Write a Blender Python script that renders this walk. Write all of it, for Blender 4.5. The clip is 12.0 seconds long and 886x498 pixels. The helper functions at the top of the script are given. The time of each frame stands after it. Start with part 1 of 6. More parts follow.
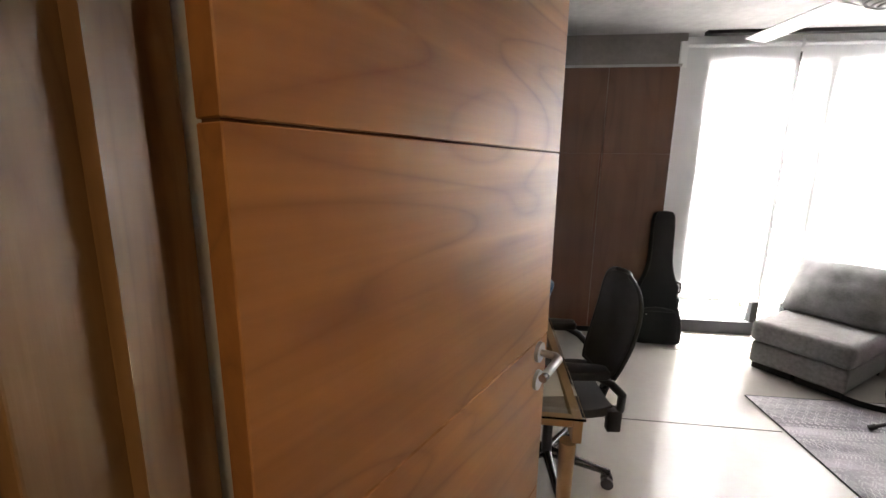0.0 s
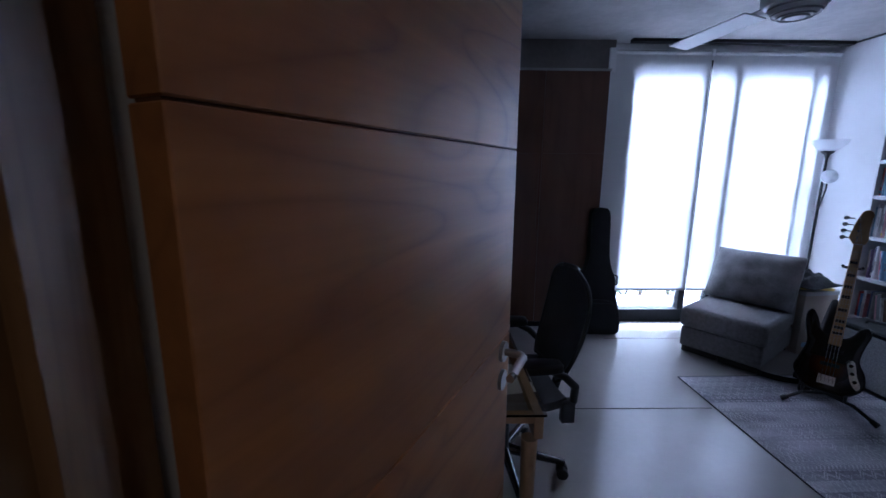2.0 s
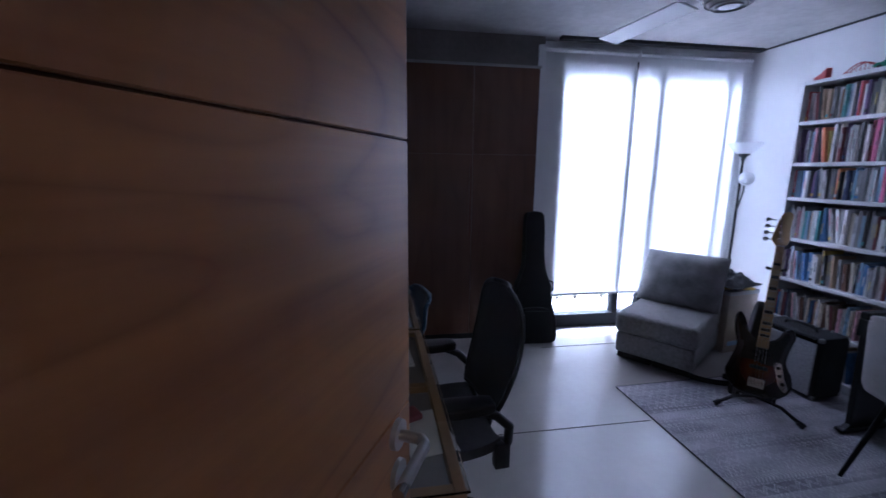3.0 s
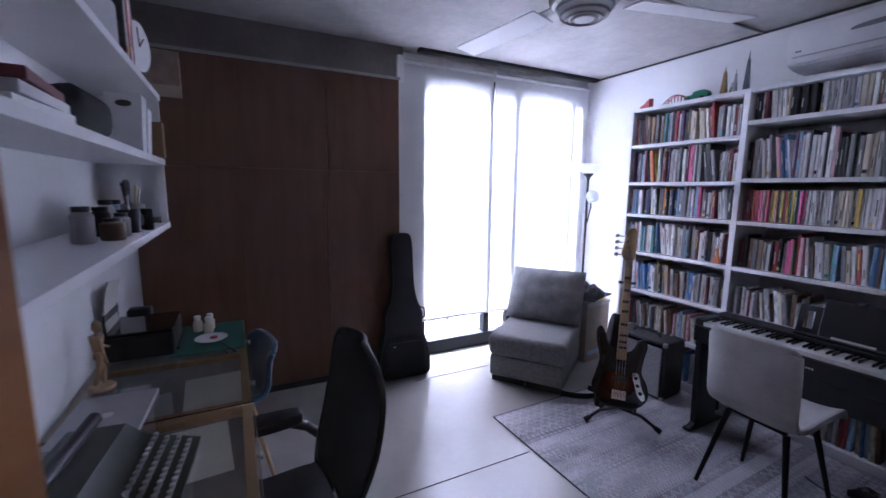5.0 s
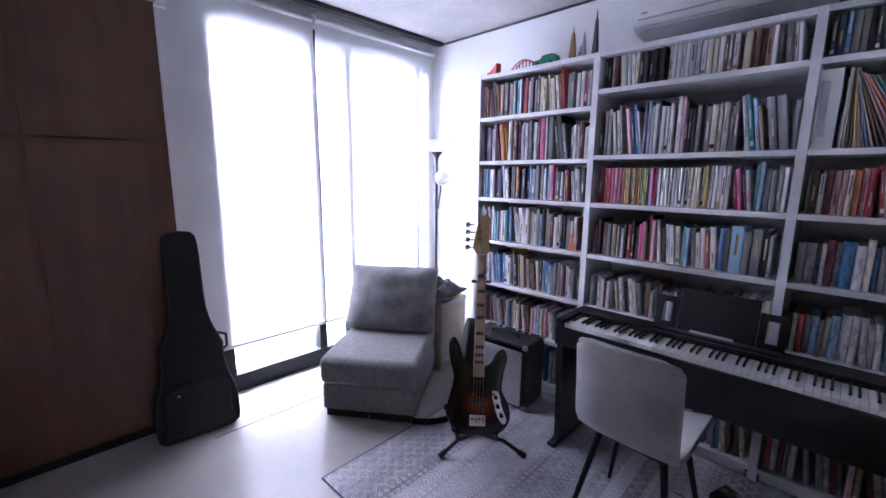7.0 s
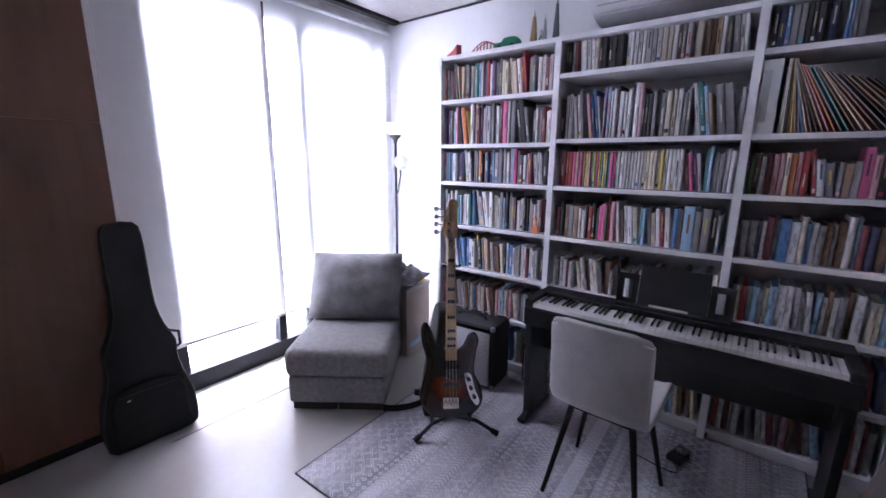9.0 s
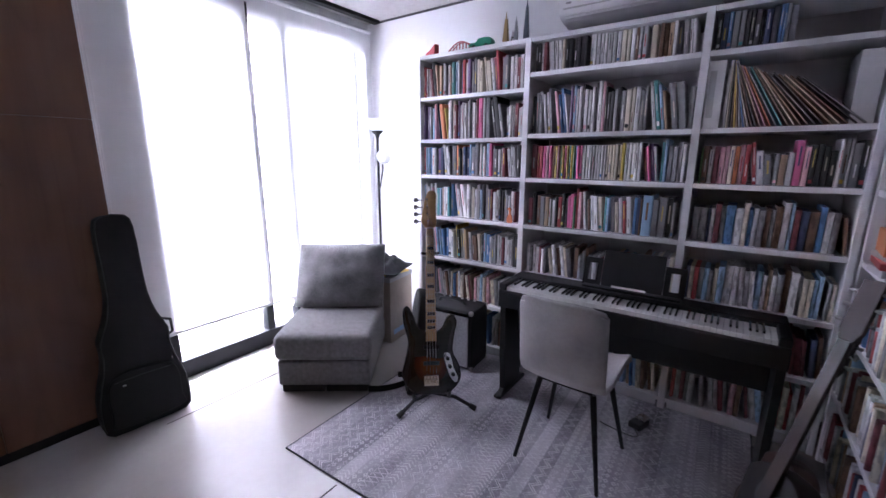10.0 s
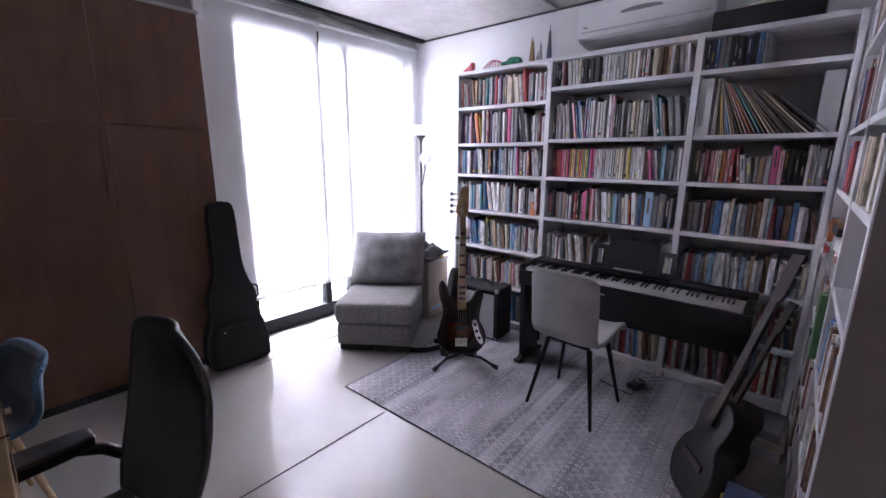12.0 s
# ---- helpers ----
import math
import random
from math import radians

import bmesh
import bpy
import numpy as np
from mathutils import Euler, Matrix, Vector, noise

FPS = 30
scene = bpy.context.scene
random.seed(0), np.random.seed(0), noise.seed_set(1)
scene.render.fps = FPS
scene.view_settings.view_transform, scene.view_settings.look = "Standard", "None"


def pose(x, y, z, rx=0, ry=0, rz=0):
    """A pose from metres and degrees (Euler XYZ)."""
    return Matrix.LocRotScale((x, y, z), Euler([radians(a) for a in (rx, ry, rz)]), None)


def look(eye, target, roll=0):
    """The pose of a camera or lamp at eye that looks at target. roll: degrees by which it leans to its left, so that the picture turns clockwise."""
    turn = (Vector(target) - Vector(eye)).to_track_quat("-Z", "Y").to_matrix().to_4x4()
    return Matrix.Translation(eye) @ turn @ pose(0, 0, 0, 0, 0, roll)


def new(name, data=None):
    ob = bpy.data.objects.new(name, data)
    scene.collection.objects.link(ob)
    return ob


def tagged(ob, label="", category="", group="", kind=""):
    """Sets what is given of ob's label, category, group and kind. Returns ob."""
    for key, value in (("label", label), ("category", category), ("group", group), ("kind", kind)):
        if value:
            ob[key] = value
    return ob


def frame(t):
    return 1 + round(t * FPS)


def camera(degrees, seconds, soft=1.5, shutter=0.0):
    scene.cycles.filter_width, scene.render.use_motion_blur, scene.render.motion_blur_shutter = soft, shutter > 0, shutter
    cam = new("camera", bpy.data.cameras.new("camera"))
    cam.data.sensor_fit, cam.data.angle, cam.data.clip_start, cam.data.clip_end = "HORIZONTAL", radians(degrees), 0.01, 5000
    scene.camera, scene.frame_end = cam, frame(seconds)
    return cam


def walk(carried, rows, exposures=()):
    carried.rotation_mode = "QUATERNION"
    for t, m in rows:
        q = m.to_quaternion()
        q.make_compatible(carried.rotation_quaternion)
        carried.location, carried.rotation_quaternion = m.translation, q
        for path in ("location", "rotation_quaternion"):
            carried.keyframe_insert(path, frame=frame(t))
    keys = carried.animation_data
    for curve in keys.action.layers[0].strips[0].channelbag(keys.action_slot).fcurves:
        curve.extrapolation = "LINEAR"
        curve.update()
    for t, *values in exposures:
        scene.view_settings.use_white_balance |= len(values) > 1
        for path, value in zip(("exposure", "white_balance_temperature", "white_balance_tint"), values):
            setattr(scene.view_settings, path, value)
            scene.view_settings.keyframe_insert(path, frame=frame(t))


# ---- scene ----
cam = camera(94.1, 12.0, shutter=0.4)
PATH = [
    (0.0, (-0.228, 0.762, 1.506), (-0.465, 2.706, 1.112), 0.8),
    (0.5, (-0.232, 0.776, 1.506), (-0.52, 2.714, 1.107), 0.8),
    (1, (-0.244, 0.804, 1.509), (-0.532, 2.741, 1.104), 0.1),
    (1.5, (-0.295, 0.797, 1.517), (-0.383, 2.752, 1.103), 0.4),
    (2, (-0.27, 0.797, 1.497), (-0.232, 2.759, 1.112), 0.4),
    (2.5, (-0.183, 0.949, 1.495), (-0.099, 2.912, 1.121), 0.4),
    (3, (-0.132, 1.109, 1.493), (0.187, 3.048, 1.12), 0.5),
    (3.5, (-0.129, 1.213, 1.49), (0.421, 3.101, 1.125), 0.4),
    (5.5, (0.143, 1.481, 1.511), (1.167, 3.176, 1.229), 0.4),
    (6, (0.24, 1.536, 1.499), (1.454, 3.088, 1.158), 0.6),
    (6.5, (0.393, 1.687, 1.472), (1.777, 3.089, 1.127), 0.7),
    (7, (0.648, 1.884, 1.468), (2.052, 3.265, 1.118), 0.5),
    (8.8, (0.597, 1.993, 1.472), (2.125, 3.216, 1.06), 0.4),
    (9, (0.592, 1.978, 1.465), (2.147, 3.164, 1.044), 0.4),
    (9.5, (0.527, 1.962, 1.435), (2.118, 3.094, 1.002), 0.4),
    (10, (0.488, 1.851, 1.452), (2.08, 2.98, 1.014), 0.1),
    (10.5, (0.418, 1.693, 1.466), (1.998, 2.839, 1.028), -0.3),
    (11, (0.265, 1.597, 1.457), (1.806, 2.796, 1.022), 0.1),
    (11.5, (0.151, 1.537, 1.464), (1.655, 2.78, 1.025), 0.1),
    (12, (0.096, 1.503, 1.457), (1.574, 2.777, 1.023), 0.3),
]
walk(cam, [(t, look(eye, target, roll)) for t, eye, target, roll in PATH],
     [(0.0, 2.7, 7400, 12), (0.5, 2.0, 6100, 14), (1.0, 0.45, 4750, 18), (2.0, 0.5, 4800, 18), (2.5, 0.55, 4850, 20), (3.5, 0.98, 5150, 23), (5.5, 1.68, 5450, 27),
      (7.0, 1.9, 5550, 27), (9.5, 1.98, 5850, 27), (12.0, 1.98, 6100, 25)])

# ---- world and lights ----
world = bpy.data.worlds.new("world")
scene.world = world
world.use_nodes = True
wn = world.node_tree.nodes
sky = wn.new("ShaderNodeTexSky")
sky.sky_type, sky.sun_disc, sky.sun_elevation, sky.sun_rotation = "NISHITA", False, radians(50), radians(200)
world.node_tree.links.new(sky.outputs[0], wn["Background"].inputs[0])
wn["Background"].inputs[1].default_value = 0.10


def area_lamp(name, m, sx, sy, watts, color):
    data = bpy.data.lights.new(name, "AREA")
    data.shape, data.size, data.size_y, data.energy, data.color = "RECTANGLE", sx, sy, watts, color
    ob = new(name, data)
    ob.matrix_world = m
    return ob


XL, XR, YS, YN, HC = -0.50, 3.39, 1.09, 4.74, 2.60
# daylight at the tall window
area_lamp("window_daylight", look((2.40, YN + 3.0, 4.5), (2.40, YN, 1.3)), 6.0, 2.4, 3300, (0.93, 0.96, 1.0))
# ceiling lamp of the hall
area_lamp("hall_ceiling_lamp", look((0.15, -0.45, 2.52), (0.15, -0.449, 0)), 0.3, 0.3, 2.9, (1.0, 0.76, 0.47))

# ---- materials ----


def mat(name, color, rough=0.5, metal=0.0, vary=0.12, scale=8.0, bump=0.0, bscale=60.0, stretch=(1, 1, 1), color2=None, coat=0.0, sheen=0.0, spread=0.0):
    """Base colour varied at two scales, with a fine relief; spread: how far separate objects differ."""
    m = bpy.data.materials.new(name)
    m.use_nodes = True
    n, l = m.node_tree.nodes, m.node_tree.links
    b = n["Principled BSDF"]
    b.inputs["Roughness"].default_value, b.inputs["Metallic"].default_value = rough, metal
    b.inputs["Coat Weight"].default_value = coat
    b.inputs["Sheen Weight"].default_value = sheen
    tc, mp = n.new("ShaderNodeTexCoord"), n.new("ShaderNodeMapping")
    mp.inputs["Scale"].default_value = stretch
    l.new(tc.outputs["Object"], mp.inputs["Vector"])
    big, fine = n.new("ShaderNodeTexNoise"), n.new("ShaderNodeTexNoise")
    big.inputs["Scale"].default_value, big.inputs["Detail"].default_value = scale, 4
    fine.inputs["Scale"].default_value, fine.inputs["Detail"].default_value = scale * 9, 3
    for t in (big, fine):
        l.new(mp.outputs[0], t.inputs["Vector"])
    add = n.new("ShaderNodeMath")
    add.operation = "MULTIPLY_ADD"
    l.new(fine.outputs[0], add.inputs[0])
    add.inputs[1].default_value = 0.35
    l.new(big.outputs[0], add.inputs[2])
    ramp = n.new("ShaderNodeValToRGB")
    c2 = color2 or tuple(max(0, c * (1 - 2 * vary)) for c in color)
    ramp.color_ramp.elements[0].position, ramp.color_ramp.elements[1].position = 0.40, 0.95
    ramp.color_ramp.elements[0].color, ramp.color_ramp.elements[1].color = (*c2, 1), (*color, 1)
    l.new(add.outputs[0], ramp.inputs[0])
    out = ramp.outputs[0]
    if spread:
        info, hsv = n.new("ShaderNodeObjectInfo"), n.new("ShaderNodeHueSaturation")
        mr = n.new("ShaderNodeMapRange")
        l.new(info.outputs["Random"], mr.inputs[0])
        mr.inputs[3].default_value, mr.inputs[4].default_value = 1 - spread, 1 + spread
        l.new(mr.outputs[0], hsv.inputs["Value"])
        l.new(out, hsv.inputs["Color"])
        out = hsv.outputs[0]
    l.new(out, b.inputs["Base Color"])
    rr = n.new("ShaderNodeMapRange")
    l.new(big.outputs[0], rr.inputs[0])
    rr.inputs[3].default_value, rr.inputs[4].default_value = max(0.03, rough - 0.08), min(1, rough + 0.08)
    l.new(rr.outputs[0], b.inputs["Roughness"])
    if bump:
        tex, bp = n.new("ShaderNodeTexNoise"), n.new("ShaderNodeBump")
        tex.inputs["Scale"].default_value, tex.inputs["Detail"].default_value = bscale, 4
        l.new(mp.outputs[0], tex.inputs["Vector"])
        bp.inputs["Strength"].default_value, bp.inputs["Distance"].default_value = bump, 0.01
        l.new(tex.outputs[0], bp.inputs["Height"])
        l.new(bp.outputs[0], b.inputs["Normal"])
    return m


def wood(name, light, dark, axis="x", scale=1.0, rough=0.4, bands=12.0):
    """Flat-sawn veneer: bowed growth lines, broad tone patches, fine pores along the grain."""
    m = bpy.data.materials.new(name)
    m.use_nodes = True
    n, l = m.node_tree.nodes, m.node_tree.links
    b = n["Principled BSDF"]
    tc = n.new("ShaderNodeTexCoord")

    def field(along, across, size, detail, distort=0.0):
        mp, t = n.new("ShaderNodeMapping"), n.new("ShaderNodeTexNoise")
        v = [across] * 3
        v["xyz".index(axis)] = along
        mp.inputs["Scale"].default_value = [k * scale for k in v]
        t.inputs["Scale"].default_value, t.inputs["Detail"].default_value, t.inputs["Distortion"].default_value = size, detail, distort
        l.new(tc.outputs["Object"], mp.inputs["Vector"])
        l.new(mp.outputs[0], t.inputs["Vector"])
        return t.outputs[0]

    def calc(op, x, y, z=None):
        q = n.new("ShaderNodeMath")
        q.operation = op
        for k, v in enumerate((x, y, z)):
            if isinstance(v, (int, float)):
                q.inputs[k].default_value = v
            elif v is not None:
                l.new(v, q.inputs[k])
        return q.outputs[0]

    arch = field(0.8, 4.2, 1.0, 1.0, 0.5)
    ring = calc("PINGPONG", calc("MULTIPLY", arch, bands), 1.0)
    ring = calc("POWER", ring, 4.0)
    patch = field(0.8, 1.6, 1.6, 2, 0.6)
    pores = field(2.0, 60.0, 1.5, 4)
    streak = field(0.6, 11.0, 1.5, 3)
    tone = calc("ADD", calc("MULTIPLY", patch, 0.75), calc("MULTIPLY", streak, 0.45))
    tone = calc("SUBTRACT", tone, calc("MULTIPLY", ring, 0.15))
    tone = calc("ADD", tone, calc("MULTIPLY", pores, 0.16))
    ramp = n.new("ShaderNodeValToRGB")
    ramp.color_ramp.elements[0].position, ramp.color_ramp.elements[1].position = 0.36, 0.82
    ramp.color_ramp.elements[0].color, ramp.color_ramp.elements[1].color = (*dark, 1), (*light, 1)
    l.new(tone, ramp.inputs[0])
    l.new(ramp.outputs[0], b.inputs["Base Color"])
    bp = n.new("ShaderNodeBump")
    bp.inputs["Strength"].default_value, bp.inputs["Distance"].default_value = 0.10, 0.003
    l.new(pores, bp.inputs["Height"])
    l.new(bp.outputs[0], b.inputs["Normal"])
    b.inputs["Roughness"].default_value = rough
    return m


def cloth_mat(name, scatter, openness):
    """A thin white screen: part of the light passes scattered, part comes back, a little goes straight through the weave."""
    m = bpy.data.materials.new(name)
    m.use_nodes = True
    n, l = m.node_tree.nodes, m.node_tree.links
    n.remove(n["Principled BSDF"])
    tl, df, mx = n.new("ShaderNodeBsdfTranslucent"), n.new("ShaderNodeBsdfDiffuse"), n.new("ShaderNodeMixShader")
    wv = n.new("ShaderNodeTexNoise")
    wv.inputs["Scale"].default_value = 3
    rp = n.new("ShaderNodeValToRGB")
    rp.color_ramp.elements[0].color, rp.color_ramp.elements[1].color = (0.80, 0.81, 0.83, 1), (0.90, 0.90, 0.91, 1)
    l.new(wv.outputs[0], rp.inputs[0])
    for s_ in (tl, df):
        l.new(rp.outputs[0], s_.inputs["Color"])
    mx.inputs[0].default_value = scatter
    l.new(tl.outputs[0], mx.inputs[1])
    l.new(df.outputs[0], mx.inputs[2])
    hole, wo = n.new("ShaderNodeBsdfTransparent"), n.new("ShaderNodeMixShader")
    wo.inputs[0].default_value = openness
    l.new(mx.outputs[0], wo.inputs[1])
    l.new(hole.outputs[0], wo.inputs[2])
    l.new(wo.outputs[0], n["Material Output"].inputs["Surface"])
    return m


def glass_mat(name, tint=(1, 1, 1), rough=0.0):
    m = bpy.data.materials.new(name)
    m.use_nodes = True
    b = m.node_tree.nodes["Principled BSDF"]
    b.inputs["Base Color"].default_value = (*tint, 1)
    b.inputs["Transmission Weight"].default_value, b.inputs["Roughness"].default_value, b.inputs["IOR"].default_value = 1.0, rough, 1.45
    return m


M_WALL = mat("wall_paint", (0.85, 0.85, 0.86), 0.7, vary=0.03, scale=2, bump=0.15, bscale=120)
M_CEIL = mat("raw_concrete", (0.52, 0.51, 0.50), 0.8, vary=0.16, scale=2.2, bump=0.3, bscale=25, color2=(0.33, 0.32, 0.315))
M_FLOOR = mat("polished_cement", (0.47, 0.44, 0.412), 0.2, vary=0.06, scale=2.5, coat=0.15)
M_JOINT = mat("joint_dark", (0.06, 0.055, 0.05), 0.8)
M_DOOR = wood("cedar_veneer", (0.44, 0.20, 0.064), (0.17, 0.058, 0.024), "x", 1.0, 0.42, 18)
M_JAMB = wood("jamb_wood", (0.22, 0.125, 0.052), (0.11, 0.055, 0.024), "z", 2.6, 0.45, 16)
M_WARD = wood("wardrobe_veneer", (0.160, 0.075, 0.043), (0.102, 0.045, 0.027), "z", 1.0, 0.36, 8)
M_WHITE = mat("white_lacquer", (0.85, 0.85, 0.87), 0.35, vary=0.03, scale=3, bump=0.03)
M_BLIND = cloth_mat("blind_cloth", 0.70, 0.11)
M_FRAME = mat("anodised_frame", (0.008, 0.009, 0.011), 0.6, 0.0, vary=0.1)
M_FRAME.node_tree.nodes["Principled BSDF"].inputs["Specular IOR Level"].default_value = 0.15
M_GLASS = glass_mat("glass")
M_BLACK = mat("black_plastic", (0.018, 0.018, 0.020), 0.42, vary=0.15, scale=12, bump=0.08, bscale=200)
M_GLOSSBLK = mat("gloss_black", (0.010, 0.010, 0.011), 0.12, vary=0.1, coat=0.5)
M_STEEL = mat("brushed_steel", (0.55, 0.54, 0.53), 0.28, 1.0, vary=0.08)
M_CHROME = mat("chrome", (0.75, 0.75, 0.76), 0.08, 1.0, vary=0.02)
M_SOFA = mat("grey_tweed", (0.32, 0.305, 0.30), 0.95, vary=0.22, scale=40, bump=0.5, bscale=350, sheen=0.3)
M_CUSH = mat("grey_plush", (0.25, 0.245, 0.25), 0.95, vary=0.3, scale=9, bump=0.5, bscale=180, sheen=0.4)
M_VELVET = mat("pale_grey_velvet", (0.42, 0.40, 0.395), 0.9, vary=0.14, scale=7, bump=0.2, bscale=220, sheen=0.5)
M_BLUE = mat("blue_velvet", (0.05, 0.13, 0.25), 0.85, vary=0.2, scale=7, bump=0.2, bscale=220, sheen=0.4)
M_NYLON = mat("black_nylon", (0.017, 0.017, 0.018), 0.75, vary=0.25, scale=14, bump=0.4, bscale=260)
M_MESHBK = mat("dark_mesh", (0.055, 0.055, 0.058), 0.75, vary=0.2, scale=60, bump=0.4, bscale=400)
M_IVORY = mat("white_keys", (0.80, 0.79, 0.77), 0.2, vary=0.02)
M_GRILL = mat("amp_grille", (0.58, 0.57, 0.60), 0.85, vary=0.25, scale=90, bump=0.5, bscale=500)
M_TOLEX = mat("black_tolex", (0.02, 0.02, 0.021), 0.55, vary=0.2, scale=30, bump=0.4, bscale=400)
M_MAPLE = mat("maple", (0.56, 0.36, 0.17), 0.32, vary=0.1, scale=5, stretch=(6, 6, 0.6))
M_BEECH = mat("beech", (0.52, 0.34, 0.18), 0.45, vary=0.1, scale=5, stretch=(6, 6, 0.8))
M_PAPER = mat("paper", (0.72, 0.70, 0.66), 0.8, vary=0.06, scale=10)


# ---- building helpers ----


def block(bm, x0, x1, y0, y1, z0, z1, bevel=0.0, m=None, seg=2):
    """A box added to bm, with its edges rounded."""
    r = bmesh.ops.create_cube(bm, size=1.0, matrix=Matrix.Translation(((x0 + x1) / 2, (y0 + y1) / 2, (z0 + z1) / 2)) @ Matrix.Diagonal((abs(x1 - x0), abs(y1 - y0), abs(z1 - z0), 1)))
    vs = r["verts"]
    if bevel:
        es = list({e for v in vs for e in v.link_edges})
        o = bmesh.ops.bevel(bm, geom=es, offset=bevel, segments=seg, affect="EDGES", profile=0.5)
        vs = list({v for f_ in o["faces"] for v in f_.verts} | {v for v in vs if v.is_valid})
    if m is not None:
        bmesh.ops.transform(bm, matrix=m, verts=vs)
    return bm


def rod(bm, p, q, r0, r1=None, seg=12):
    """A round bar from p to q, tapering from r0 to r1."""
    p, q = Vector(p), Vector(q)
    d = q - p
    m = Matrix.Translation((p + q) / 2) @ d.to_track_quat("Z", "Y").to_matrix().to_4x4()
    bmesh.ops.create_cone(bm, cap_ends=True, segments=seg, radius1=r0, radius2=r0 if r1 is None else r1, depth=d.length, matrix=m)
    return bm


def tube(bm, points, r, seg=8):
    """A bent round bar through the points."""
    for a, b in zip(points, points[1:]):
        rod(bm, a, b, r, r, seg)
    for a in points[1:-1]:
        bmesh.ops.create_uvsphere(bm, u_segments=seg, v_segments=6, radius=r, matrix=Matrix.Translation(a))
    return bm


def arc(fn, n):
    return [fn(i / (n - 1)) for i in range(n)]


def lathe(bm, profile, m=None, seg=24):
    """A turned shape from (radius, height) pairs."""
    rings = []
    for r, z in profile:
        rings.append([bm.verts.new((m or Matrix()) @ Vector((max(r, 1e-4) * math.cos(a), max(r, 1e-4) * math.sin(a), z))) for a in (2 * math.pi * k / seg for k in range(seg))])
    for a, b in zip(rings, rings[1:]):
        for k in range(seg):
            bm.faces.new((a[k], a[(k + 1) % seg], b[(k + 1) % seg], b[k]))
    bm.faces.new(rings[0][::-1])
    bm.faces.new(rings[-1])
    return bm


def prism(bm, outline, y0, y1, m=None, bevel=0.0):
    """A flat outline in x and z, given thickness along y."""
    a = [bm.verts.new((x, y0, z)) for x, z in outline]
    b = [bm.verts.new((x, y1, z)) for x, z in outline]
    n = len(a)
    fs = [bm.faces.new(a), bm.faces.new(b[::-1])]
    for k in range(n):
        fs.append(bm.faces.new((a[k], b[k], b[(k + 1) % n], a[(k + 1) % n])))
    bmesh.ops.recalc_face_normals(bm, faces=fs)
    vs = a + b
    if bevel:
        es = list({e for f_ in fs[:2] for e in f_.edges})
        o = bmesh.ops.bevel(bm, geom=es, offset=bevel, segments=3, affect="EDGES", profile=0.5)
        vs = list({v for f_ in o["faces"] for v in f_.verts} | {v for v in vs if v.is_valid} | {v for f_ in fs if f_.is_valid for v in f_.verts})
    if m is not None:
        bmesh.ops.transform(bm, matrix=m, verts=vs)
    return bm


def sheet(bm, fn, nu, nv, thick):
    """A curved shell: fn(u, v) with u, v from 0 to 1, given thickness along its normals."""
    p = [[Vector(fn(i / (nu - 1), j / (nv - 1))) for j in range(nv)] for i in range(nu)]
    top, low = [], []
    for i in range(nu):
        top.append([])
        low.append([])
        for j in range(nv):
            a = p[min(i + 1, nu - 1)][j] - p[max(i - 1, 0)][j]
            b = p[i][min(j + 1, nv - 1)] - p[i][max(j - 1, 0)]
            n = a.cross(b)
            n = n.normalized() if n.length > 1e-9 else Vector((0, 0, 1))
            top[i].append(bm.verts.new(p[i][j] + n * thick / 2))
            low[i].append(bm.verts.new(p[i][j] - n * thick / 2))
    for i in range(nu - 1):
        for j in range(nv - 1):
            bm.faces.new((top[i][j], top[i + 1][j], top[i + 1][j + 1], top[i][j + 1]))
            bm.faces.new((low[i][j], low[i][j + 1], low[i + 1][j + 1], low[i + 1][j]))
    for i in range(nu - 1):
        for j in (0, nv - 1):
            bm.faces.new((top[i][j], low[i][j], low[i + 1][j], top[i + 1][j]))
    for j in range(nv - 1):
        for i in (0, nu - 1):
            bm.faces.new((top[i][j], top[i][j + 1], low[i][j + 1], low[i][j]))
    return bm


def smooth_curve(pts, n=6):
    """A closed outline rounded through the given corner points."""
    out, k = [], len(pts)
    for i in range(k):
        p0, p1, p2, p3 = (Vector(pts[(i + d) % k]) for d in (-1, 0, 1, 2))
        for s_ in range(n):
            t = s_ / n
            out.append(tuple(0.5 * ((2 * p1) + (p2 - p0) * t + (2 * p0 - 5 * p1 + 4 * p2 - p3) * t * t + (3 * p1 - p0 - 3 * p2 + p3) * t ** 3)))
    return out


def part(name, bm, material, parent=None, label="", smooth=False, at=None):
    me = bpy.data.meshes.new(name)
    bmesh.ops.recalc_face_normals(bm, faces=bm.faces)
    bm.to_mesh(me)
    bm.free()
    me.materials.append(material)
    if smooth:
        me.shade_smooth()
        me.set_sharp_from_angle(angle=radians(38))
    ob = new(name, me)
    if at is not None:
        ob.matrix_basis = at
    ob.parent = parent
    return tagged(ob, label)


def thing(name, label, category, m=None, group=""):
    ob = tagged(new(name), label, category, group)
    ob.empty_display_size = 0.1
    if m is not None:
        ob.matrix_basis = m
    return ob


def bm_box(*a, **k):
    return block(bmesh.new(), *a, **k)


def structure(name, bm, material, label, category, smooth=False):
    return tagged(part(name, bm, material, None, label, smooth), label, category, kind="structure")


def under(parent, name, bm, material, label="", smooth=False):
    return part(name, bm, material, parent, label, smooth)


